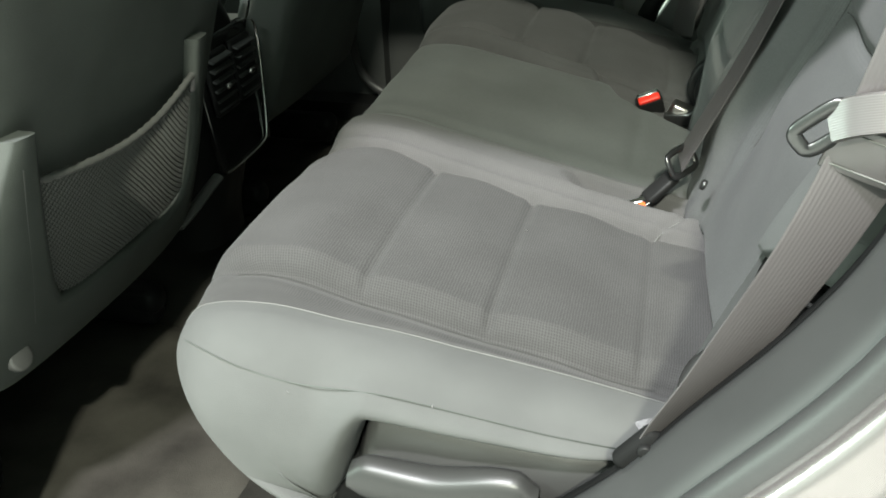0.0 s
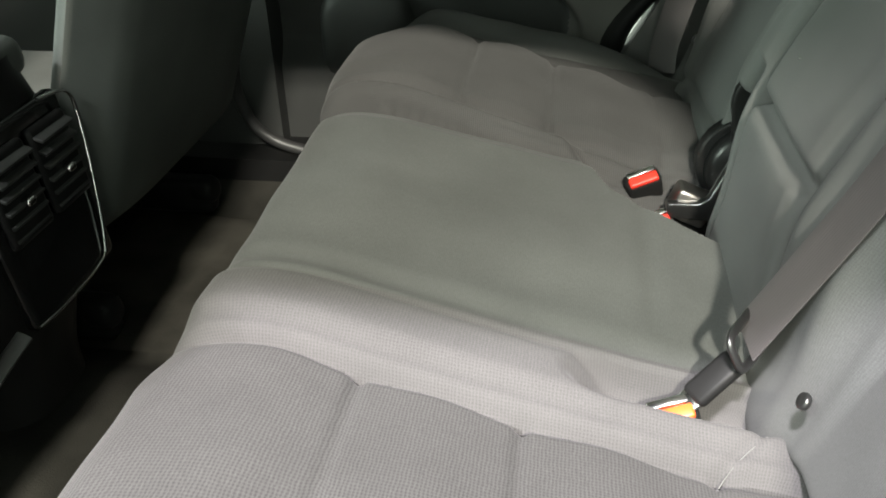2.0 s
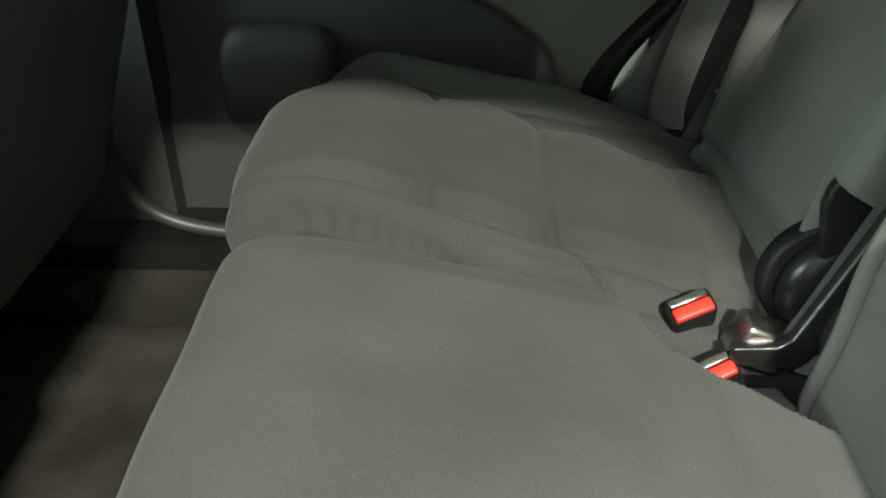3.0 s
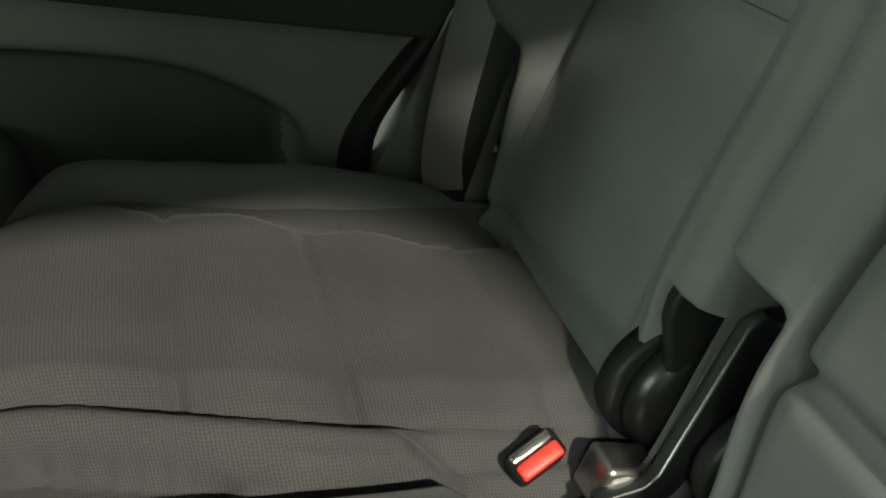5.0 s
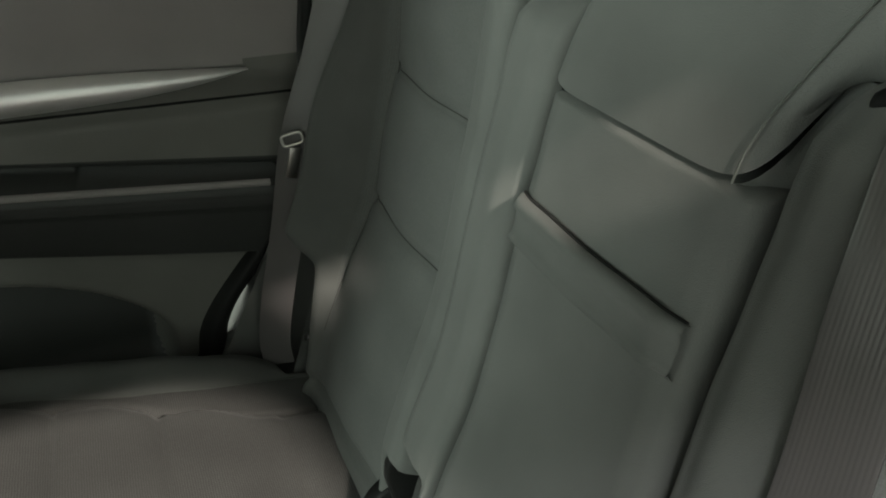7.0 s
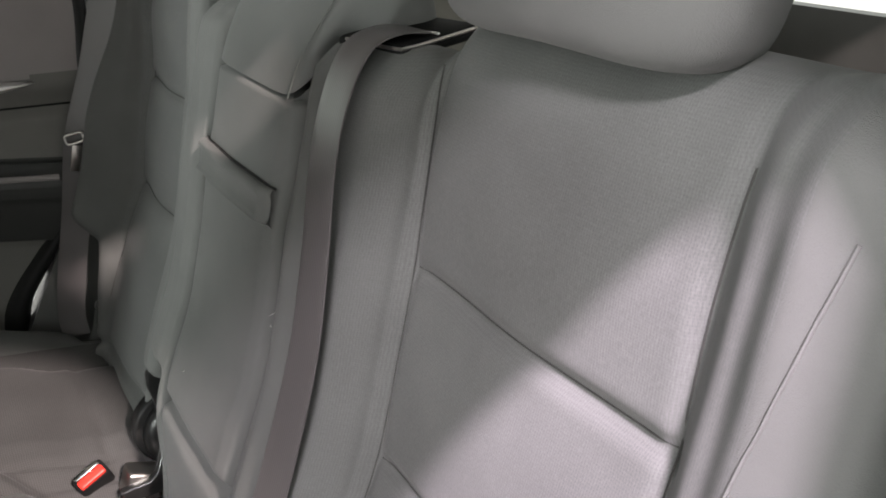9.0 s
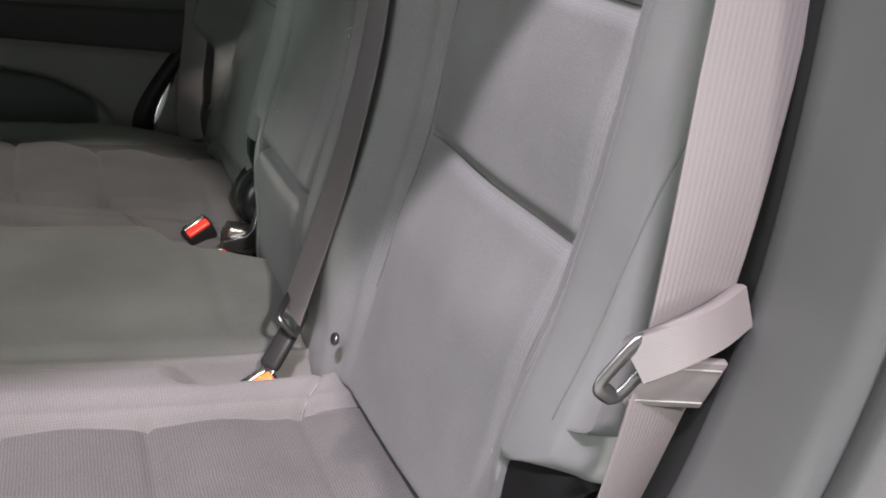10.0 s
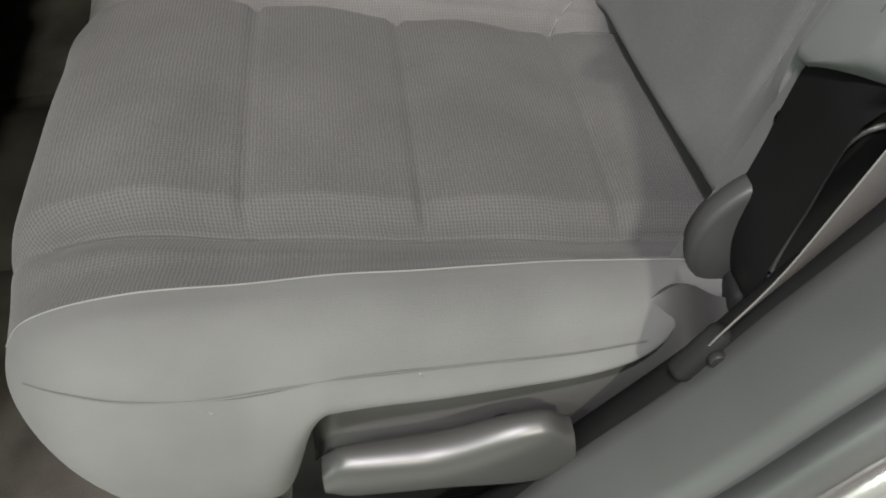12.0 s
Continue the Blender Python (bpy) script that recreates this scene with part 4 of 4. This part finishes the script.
buckle((-0.012, -0.180, 0.806), 22, -18, 8, ORANGE, "black belt buckle with orange button in the cushion pocket", 0.05)
buckle((-0.010, 0.266, 0.802), 28, -20, 12, RED, "black belt buckle with red button beside the seat gap")
buckle((0.006, 0.220, 0.764), 28, -25, 12, RED, "black belt buckle with red button beside the seat gap", 0.05)
lat = thing("seat_latch", (0.06, 0.245, 0.755), "dull steel seat hinge bracket between the cushions", "bracket")
part("bracket", moved(boxy((0.052, 0.036, 0.042), 0.006, 3), pose(0.052, 0.248, 0.776, 0, 22, 0)), STEEL, lat)
part("arm", plate([(0.020, 0.789), (0.058, 0.791), (0.070, 0.800), (0.118, 0.928), (0.132, 0.934), (0.150, 0.922), (0.150, 0.905), (0.089, 0.776), (0.078, 0.767), (0.020, 0.769)], 0.219, 0.233, 0.003), GUNMETAL, lat, "bent dark steel hinge arm")
part("pivot", moved(disc(0.056, 0.024, 40, 0.008), pose(0.138, 0.196, 0.818, 90)), BLACK, lat, "round black pivot cover")
part("pivot_cap", moved(disc(0.042, 0.010, 40, 0.004), pose(0.142, 0.212, 0.815, 90)), SHINE, lat, "round black cap")


# ---- front seats ----
def seat_shape(name_label, cy, sign):
    t = thing("front_seat", (-0.95, cy, FLOOR), name_label, "car seat", "front seats")
    # rear shell: leans back, bottom edge lower at the outside
    rows = []
    for i in range(50):
        z = 0.700 + i * (1.52 - 0.700) / 49
        half = 0.245 - 0.04 * step(1.15, 1.52, z)
        x0 = -0.600 - (1.015 - z) * 0.36
        row = []
        for j in range(41):
            u = -1 + 2 * j / 40
            inner = u * sign < 0
            y = cy + (half + ((0.060 if sign < 0 else 0.040) if inner else 0.0)) * u
            bulge = 0.028 * (1 - abs(u) ** 5) - (0.05 if inner else 0.10) * max(0, abs(u) - 0.86) / 0.14
            x = x0 + bulge - 0.028 - 0.05 * step(0.745, 0.715, z)
            row.append((x, y, z))
        rows.append(row)
    shell = loft("back_shell", rows, DARK, t, "dark vinyl seat back")
    rows = []
    for i in range(20):
        z = 0.72 + i * 0.80 / 19
        x0 = -0.70 - (1.015 - z) * 0.36
        row = []
        for j in range(21):
            a = math.pi * j / 20
            row.append((x0 - 0.06 * math.sin(a), cy - 0.245 * math.cos(a), z))
        rows.append(row)
    loft("backrest", rows, CLOTH_SIDE, t)
    part("cushion", moved(boxy((0.5, 0.48, 0.14), 0.05, 4), pose(-1.02, cy, 0.76)), CLOTH_SIDE, t)
    # unseen headrest, added to keep the front lamp off the rear headrest
    unseen_rest = part("headrest", moved(boxy((0.10, 0.27, 0.19), 0.04, 4), pose(-0.455, cy, 1.655, 0, 14, 0)), CLOTH_SIDE, t)
    for yy in (-0.07, 0.07):
        tube("headrest_post", [(-0.50, cy + yy, 1.48), (-0.465, cy + yy, 1.60)], 0.006, CHROME, unseen_rest, "steel post", n=6)
    for yy in (-0.2, 0.2):
        r = part("rail", moved(boxy((0.46, 0.045, 0.07), 0.012), pose(-1.00, cy + yy, FLOOR + 0.055)), BLACK, t, "black seat rail")
        part("rail_cap", moved(boxy((0.06, 0.05, 0.05), 0.02, 3), pose(-0.79, cy + yy, FLOOR + 0.065)), BLACK, r)
    if sign > 0:
        tube("edge_trim", [(-0.602 - (1.015 - z) * 0.36 - 0.09, cy + 0.247, z) for z in np.linspace(0.80, 1.30, 8)], 0.004, PLASTIC, t, "pale moulded edge", n=30)
        part("edge_clip", moved(boxy((0.02, 0.010, 0.016), 0.004), pose(-0.765, cy + 0.247, 0.80)), CHROME, t, "bright clip")
        return t
    # moulded board round the net pocket: two upright arms joined by a wide lower band
    inner = spline([(-0.162, 1.024), (-0.149, 0.965), (-0.122, 0.85), (-0.105, 0.797), (-0.080, 0.776), (0.04, 0.764), (0.155, 0.768), (0.183, 0.790), (0.186, 0.85), (0.166, 0.96), (0.152, 1.026)], 90)
    outer = spline([(-0.192, 1.024), (-0.214, 0.965), (-0.238, 0.86), (-0.236, 0.745), (-0.180, 0.695), (0.04, 0.680), (0.185, 0.694), (0.224, 0.735), (0.222, 0.85), (0.203, 0.96), (0.188, 1.026)], 90)
    rows = []
    for (ya, za), (yb, zb) in zip(inner, outer):
        row = []
        for u, off in ((0.0, -0.004), (0.0, 0.012), (0.04, 0.017), (0.12, 0.019), (0.5, 0.018), (0.86, 0.015), (0.96, 0.011), (1.0, 0.003), (1.0, -0.012)):
            y, z = ya + (yb - ya) * u, za + (zb - za) * u
            row.append((-0.600 - (1.015 - z) * 0.36 + off, cy + y, z))
        rows.append(row)
    board = loft("pocket_frame", rows, DARK, t, "moulded grey plastic pocket frame", closed=True, caps=True)
    tube("frame_seam", [(-0.600 - (1.015 - z) * 0.36 + 0.0175, cy + y, z) for y, z in ((-0.180, 0.99), (-0.172, 0.93), (-0.160, 0.85), (-0.152, 0.775))], 0.0011, PLASTIC, board, "raised line along the frame", n=24, sides=6)
    part("knob", moved(disc(0.017, 0.014, 28, 0.004), pose(-0.682, cy - 0.178, 0.742, 0, 70, 0)), PLASTIC, board, "small round cap")
    return t


driver = seat_shape("dark front seat with a net pocket on its back", -0.400, -1)
part("coat_hook", moved(boxy((0.012, 0.016, 0.040), 0.004), pose(-0.606, -0.228, 0.968, 0, 20, 0)), DOORSILL, driver, "pale plastic hook")
seat_shape("dark front seat with a plain seat back", 0.405, 1)


# net pocket of the driver's seat: crossing cords
def net_x(u, v):
    return -0.590 - (1.015 - v) * 0.36 + 0.002


verts, faces = [], []
def cord(a, b, r=0.0011):
    d = (Vector(b) - Vector(a)).normalized()
    s = d.cross(Vector((1, 0, 0.3))).normalized() * r
    k = len(verts)
    nrm = Vector((r, 0, 0))
    for p in (Vector(a), Vector(b)):
        verts.extend([p - s, p + nrm, p + s])
    faces.extend([(k, k + 1, k + 4, k + 3), (k + 1, k + 2, k + 5, k + 4)])


def net_point(u, v):
    a, b = -0.506 - 0.043 * v, -0.216 - 0.020 * v
    y = a + (b - a) * u
    top = 0.962 - 0.020 * math.sin(math.pi * u) + 0.012 * u
    low = 0.770 + 0.02 * abs(2 * u - 1) ** 5
    z = low + (top - low) * v
    return Vector((net_x(0, z) + 0.016 * math.sin(math.pi * u) * v, y, z))


NU, NV = 40, 22
for i in range(NU):
    for j in range(NV):
        p = net_point(i / NU, j / NV)
        cord(p, net_point((i + 1) / NU, (j + 1) / NV))
        cord(net_point((i + 1) / NU, j / NV), net_point(i / NU, (j + 1) / NV))
net = link("net", verts, faces, NETTING, driver, "black elastic net")
tube("net_hem", [net_point(u, 1.0) for u in np.linspace(0, 1, 12)], [0.0042, 0.0052] * 20, NETTING, net, "twisted grey hem", n=60, sides=7)

# ---- centre console ----
con = thing("centre_console", (-0.80, 0.02, FLOOR + 0.03), "black centre console end with twin rear air vents", "console")
rows = []
for i in range(24):
    z = 0.575 + i * 0.43 / 23
    half = 0.085 + 0.035 * step(0.72, 0.90, z)
    x0 = -0.735 + 0.03 * step(0.6, 0.75, z) - 0.02 * step(0.93, 1.0, z)
    row = []
    for j in range(33):
        u = -1 + 2 * j / 32
        e = abs(u) ** 4
        row.append((x0 - 0.05 * e - (0.5 if abs(u) == 1 else 0), 0.018 + half * u, z))
    rows.append(row)
loft("body", rows, BLACK, con)
part("top", moved(boxy((0.52, 0.22, 0.05), 0.02, 3), pose(-0.99, 0.018, 0.995)), DARK, con, "dark padded console lid")
face = part("vent_panel", moved(boxy((0.018, 0.185, 0.225), 0.012, 3), pose(-0.702, 0.030, 0.845, 0, -6, 0)), GLOSS, con, "glossy black vent panel")
tube("chrome_trim", [(-0.690, 0.06, 0.965), (-0.689, 0.112, 0.955), (-0.688, 0.123, 0.92), (-0.686, 0.116, 0.83), (-0.682, 0.100, 0.765), (-0.681, 0.080, 0.742), (-0.681, -0.01, 0.738), (-0.681, -0.06, 0.742)], 0.0024, CHROME, face, "chrome surround", n=70)
for cy in (-0.012, 0.072):
    v = part("vent", moved(boxy((0.012, 0.074, 0.105), 0.006), pose(-0.694, cy, 0.885, 0, -6, 0)), BLACK, con)
    for k in range(6):
        part("slat", moved(boxy((0.012, 0.066, 0.004), 0.001), pose(-0.688, cy, 0.845 + k * 0.016, 0, 20, 0)), DOORPAD, v)
    part("tab", moved(boxy((0.012, 0.014, 0.010), 0.003), pose(-0.682, cy, 0.878)), CHROME, v, "chrome vent tab")

tube("side_trim", [(-0.690, -0.075, 0.742), (-0.698, -0.105, 0.728), (-0.704, -0.150, 0.712), (-0.708, -0.190, 0.704)], 0.011, PLASTIC, con, "grey lower side trim", n=24, sides=10, flat=0.6)

# ---- far door, pillar and window ----
door = thing("door_1", (-0.25, 0.78, 0.55), "closed far rear door with grey card, dark armrest and clear window", "car door", kind="structure")


POCKET = spline([(-0.70, 1.0), (-0.45, 0.99), (-0.30, 0.966), (-0.20, 0.932), (-0.13, 0.885), (-0.09, 0.84)], 60)


def pocket_edge(x):
    """Upper lip of the map pocket."""
    return float(np.interp(x, [p[0] for p in POCKET], [p[1] for p in POCKET]))


def card_y(x, z):
    up, rec, arm, low = 1.192 - 0.053 * x, 1.093 - 0.173 * x, 1.087 - 0.142 * x, 0.965 - 0.23 * x
    y = 0.770
    if z > up:
        return 0.758 + 0.012 * step(up + 0.035, up, z) - 0.012 * step(1.25, 1.36, z)
    y -= 0.012 * step(up, up - 0.02, z)
    if z > rec:
        return y + 0.035 * step(rec + 0.012, rec, z)
    if z > arm:
        return 0.793 - 0.085 * step(arm + 0.018, arm + 0.002, z)
    if z > low:
        u = (arm - z) / (arm - low)
        return 0.708 - 0.006 * math.sin(math.pi * min(1, u * 3)) + 0.034 * u ** 1.5 + 0.0022 * (groove(u, 0.14, 0.02) + groove(u, 0.20, 0.02)) + 0.03 * step(0.97, 1.0, u)
    y = 0.772 - 0.004 * step(low - 0.02, low, z)
    # map pocket hollow
    edge = pocket_edge(x)
    y += 0.075 * step(edge + 0.012, edge - 0.020, z) * step(-0.085, -0.13, x) - 0.03 * step(0.80, 0.72, z) * step(-0.085, -0.13, x)
    return y


def card_end(z):
    """The rear edge of the door card, which slants over the wheel arch."""
    return lerp_table(z, [(0.70, -0.13), (0.80, -0.06), (1.05, 0.095), (1.20, 0.15), (1.37, 0.165)])


def card_levels(x):
    return [0.58, 0.80, 0.95 - 0.23 * x, 0.965 - 0.23 * x, 1.087 - 0.142 * x, 1.089 - 0.142 * x, 1.105 - 0.142 * x - 0.02, 1.093 - 0.173 * x + 0.013, 1.192 - 0.053 * x, 1.194 - 0.053 * x, 1.37]


rows = []
for k, n in enumerate((24, 34, 3, 34, 1, 6, 4, 12, 1, 24)):
    for i in range(n + (1 if k == 9 else 0)):
        row = []
        for j in range(180):
            u = j / 179
            x = -0.69 + u * 0.84
            for _ in range(3):
                lv = card_levels(x)
                z = lv[k] + (lv[k + 1] - lv[k]) * i / n
                x = -0.69 + u * (card_end(z) + 0.69)
            row.append((x, card_y(x, z), z))
        rows.append(row)


def card_index(i, j):
    x, y, z = rows[i][j]
    if z > 1.235:
        return 2
    if z < pocket_edge(x) - 0.012 and x < -0.12:
        return 1
    return 1 if 0.965 - 0.23 * x < z < 1.106 - 0.173 * x else 0


card = loft("door_card", rows, [DOORCARD, DOORPAD, DOORSILL], door, "grey moulded door card", index=card_index)
# the highlight along the armrest's edge is a tube of paler colour
tube("armrest_highlight", [(x, 0.711, 1.089 - 0.142 * x) for x in np.linspace(-0.66, 0.08, 12)], 0.0055, DOORSILL, card, "pale tube as the highlight on the padded armrest edge", n=40, sides=8)
leaf = []
for i in range(40):
    u = i / 39
    x = -0.52 + 0.60 * u
    top = 1.262 - 0.03 * u + 0.012 * math.sin(math.pi * u)
    h = 0.046 * (1 - u ** 5) + 0.0006
    leaf.append([(x, 0.752, top), (x, 0.742, top - 0.15 * h), (x, 0.738, top - 0.5 * h), (x, 0.742, top - 0.9 * h), (x, 0.752, top - h)])
loft("door_pull_bezel", leaf, SATIN, card, "satin silver door pull bezel")
tube("sill_seam", [(x, card_y(x, 1.19 - 0.053 * x) - 0.002, 1.192 - 0.053 * x) for x in np.linspace(-0.66, 0.14, 14)], 0.0018, BLACK, card, "dark joint line", n=40, sides=6)
tube("lock_pin", [(0.035, 0.742, 1.36), (0.035, 0.742, 1.377)], 0.004, SATIN, card, "lock pin", n=5)
grille = []
for r, d in ((0.0, 0.022), (0.5, 0.022), (0.82, 0.020), (0.95, 0.012), (1.0, 0.0)):
    row = []
    for k in range(48):
        a = 2 * math.pi * k / 48
        s = lambda v: math.copysign(abs(v) ** 0.5, v)
        row.append((-0.505 + 0.095 * r * s(math.cos(a)), 0.838 - d, 0.775 + 0.115 * r * s(math.sin(a))))
    grille.append(row)
loft("speaker_grille", grille, DOORPAD, card, "moulded speaker panel", closed=True)
part("pane", moved(boxy((0.86, 0.005, 0.36), 0.0), pose(-0.34, 0.80, 1.55)), GLASS, door, "clear window glass").visible_shadow = False
band = []
for i in range(40):
    z = 0.66 + i * 0.72 / 39
    x = card_end(z)
    band.append([(x - 0.004, 0.778, z), (x + 0.006, 0.758, z), (x + 0.022, 0.752, z), (x + 0.036, 0.760, z), (x + 0.044, 0.775, z)])
tagged(loft("door_gap_seal", band, BLACK), "black rubber seal along the slanted door edge", "door seal", kind="structure")

tube("seal_far", [(-0.70, 0.70, 1.35), (-0.70, 0.705, 1.0), (-0.735, 0.71, 0.80), (-0.74, 0.72, 0.70), (-0.70, 0.73, 0.625), (-0.60, 0.735, 0.59), (-0.40, 0.735, 0.58), (-0.1, 0.735, 0.60)], 0.012, SEAL, None, n=80)
tagged(bpy.data.objects["seal_far"], "grey rubber seal round the far door opening", "door seal", kind="structure")
shell_panel("pillar_centre_far", [(-0.96, 0.774, 0.56), (-0.682, 0.774, 0.56), (-0.682, 0.772, 1.30), (-0.682, 0.72, 1.75), (-0.90, 0.72, 1.75), (-0.94, 0.772, 1.30)], -0.08, DOORPAD, "dark plastic centre pillar trim", "pillar")
# unseen near centre pillar, added to block the front lamp from the near backrest
shell_panel("unseen_pillar_near", [(-0.96, -0.70, 0.52), (-0.682, -0.70, 0.52), (-0.682, -0.70, 1.38), (-0.682, -0.585, 1.80), (-0.90, -0.585, 1.80), (-0.94, -0.70, 1.38)], 0.09, DOORPAD, "dark plastic centre pillar trim", "pillar")
shell_panel("sill_far", [(-1.7, 0.70, 0.47), (0.3, 0.70, 0.47), (0.3, 0.70, 0.585), (-1.7, 0.70, 0.585)], -0.12, BLACK, "black plastic sill trim", "sill")
shell_panel("pillar_rear_far", [(-0.08, 0.735, 0.70), (0.60, 0.725, 0.70), (0.60, 0.715, 1.36), (0.185, 0.735, 1.36), (0.17, 0.745, 1.20), (0.12, 0.748, 1.05)], -0.06, PLASTIC, "dark plastic rear pillar trim", "pillar")
shell_panel("pillar_post_far", [(0.17, 0.70, 1.362), (0.42, 0.70, 1.362), (0.36, 0.64, 1.76), (0.20, 0.64, 1.76)], -0.06, BLACK, "dark rear door pillar", "pillar")

# ---- near door opening ----
EDGE = spline([(-0.90, 0.52), (-0.45, 0.545), (-0.18, 0.63), (-0.06, 0.76), (0.01, 0.84), (0.05, 0.90), (0.112, 0.99), (0.147, 1.06), (0.173, 1.15), (0.183, 1.25), (0.185, 1.36), (0.186, 1.46), (0.184, 1.58), (0.165, 1.69), (0.09, 1.755), (-0.1, 1.775), (-0.7, 1.775)], 130)
OUT = []
for k in range(len(EDGE)):
    d = EDGE[min(k + 1, len(EDGE) - 1)] - EDGE[max(k - 1, 0)]
    OUT.append(np.array((d[1], -d[0])) / np.hypot(*d))


def lean(z):
    """The body side leans in above the window line."""
    return 0.125 * max(0.0, z - 1.40) / 0.375


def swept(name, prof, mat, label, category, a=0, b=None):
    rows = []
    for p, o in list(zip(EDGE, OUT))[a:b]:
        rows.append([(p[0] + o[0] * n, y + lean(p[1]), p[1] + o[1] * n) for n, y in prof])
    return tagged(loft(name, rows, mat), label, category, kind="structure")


# matt black sheet whose colour gives the shade in the gap beside the seat
swept("gap_shade_near", [(0.060, -0.650), (0.020, -0.664), (0.006, -0.680), (0.002, -0.692), (0.001, -0.697)], MATT, "black sheet for the shade between the seat and the door pillar", "pillar lining")
swept("pillar_trim_near", [(0.012, -0.688), (0.002, -0.694), (0.0, -0.710), (0.002, -0.750), (0.004, -0.764), (0.010, -0.769)], JAMB, "grained grey trim round the near door opening", "pillar trim")
swept("seal_near", [(0.012, -0.766), (0.005, -0.770), (0.001, -0.778), (0.001, -0.786), (0.006, -0.793), (0.014, -0.795)], SEAL, "rubber door seal on the near opening", "door seal")
swept("body_side_near", [(0.016, -0.785), (0.013, -0.797), (0.015, -0.808), (0.022, -0.813), (0.042, -0.816), (0.050, -0.822), (0.055, -0.838), (0.070, -0.862), (0.18, -0.875)], PAINT, "brown-grey metallic painted door aperture", "body panel")
shell_panel("sill_near", [(-1.7, -0.76, 0.40), (-1.7, -0.70, 0.515), (-0.15, -0.70, 0.52), (-0.15, -0.76, 0.40)], -0.06, BLACK, "black plastic sill trim", "sill")
shell_panel("quarter_trim_near", [(0.20, -0.70, 0.60), (0.20, -0.70, 1.36), (1.7, -0.70, 1.36), (1.7, -0.70, 0.60)], -0.08, PLASTIC, "grey plastic quarter trim", "trim")
shell_panel("roof_side_near", [(-1.6, -0.55, 1.84), (-1.6, -0.575, 1.80), (1.7, -0.575, 1.80), (1.7, -0.55, 1.84)], 0.04, HEADLINER, "pale roof side trim", "trim")
shell_panel("roof_side_far", [(-1.6, 0.62, 1.84), (1.7, 0.62, 1.84), (1.7, 0.72, 1.70), (-1.6, 0.72, 1.70)], 0.04, HEADLINER, "pale roof side trim", "trim")
shell_panel("pillar_rear_near", [(0.215, -0.70, 1.362), (0.215, -0.595, 1.74), (0.42, -0.595, 1.74), (0.42, -0.70, 1.362)], -0.06, MATT, "dark plastic rear pillar", "pillar")

shell_panel("window_post_far", [(0.105, 0.772, 1.362), (0.30, 0.772, 1.362), (0.30, 0.70, 1.74), (0.09, 0.70, 1.74)], -0.03, DOORSILL, "pale grey window post of the far door", "window post")

# ---- cargo space ----
shell_panel("quarter_trim_far", [(0.60, 0.705, 0.60), (1.7, 0.705, 0.60), (1.7, 0.70, 1.33), (0.60, 0.70, 1.33)], -0.06, QTRIM, "grey plastic quarter trim", "trim")
shell_panel("quarter_trim_upper", [(1.02, 0.697, 1.26), (1.7, 0.697, 1.23), (1.7, 0.692, 1.34), (0.90, 0.692, 1.34)], -0.004, JAMB, "dark cover strip under the far rear window", "trim")
shell_panel("cargo_floor", [(0.22, -0.70, 0.78), (0.22, 0.70, 0.78), (1.7, 0.70, 0.78), (1.7, -0.70, 0.78)], 0.03, CARPET, "dark carpeted cargo floor", "floor")
shell_panel("tailgate", [(1.72, -0.74, 0.6), (1.72, -0.74, 1.2), (1.72, 0.74, 1.2), (1.72, 0.74, 0.6)], -0.04, PLASTIC, "grey tailgate lining", "tailgate")
rear_panel = thing("panel", (1.15, 0.69, 1.05), "small orange-brown panel with a black catch on the cargo wall", "panel")
bd = part("board", moved(boxy((0.26, 0.010, 0.08), 0.004), pose(1.19, 0.690, 1.075)), AMBER, rear_panel)
part("catch", moved(boxy((0.018, 0.012, 0.035), 0.004), pose(1.095, 0.684, 1.095)), BLACK, bd, "black catch")

# ---- lint on the cloth ----
lint_rows, lint_faces = [], []
random.seed(7)
for x, y, z, size in ((-0.36, -0.6745, 0.839, 5), (-0.314, -0.6755, 0.841, 4), (-0.285, -0.6745, 0.842, 3), (-0.127, -0.334, 0.8405, 5), (-0.152, -0.6695, 0.846, 3),
                      (0.1675, -0.062, 1.162, 5), (0.162, -0.088, 1.163, 9), (0.155, -0.100, 1.158, 5), (0.105, 0.086, 1.025, 4), (0.107, -0.541, 0.953, 5), (0.041, -0.475, 0.806, 3), (-0.214, -0.501, 0.864, 3)):
    a = random.uniform(0, 3.14)
    way = Vector((math.cos(a), 0.3 * math.sin(a), math.sin(a) * (1 if z > 0.95 else 0.15))).normalized() * size * 0.0005
    up = Vector((-0.0004, -0.0004, 0.0005))
    k = len(lint_rows)
    mid = Vector((x, y, z)) + up * 2
    lint_rows += [mid - way, mid + up, mid + way, mid - up]
    lint_faces += [(k, k + 1, k + 2, k + 3)]
tagged(link("lint", lint_rows, lint_faces, SATIN), "small pale lint flecks on the seat cloth", "lint", kind="stuff")
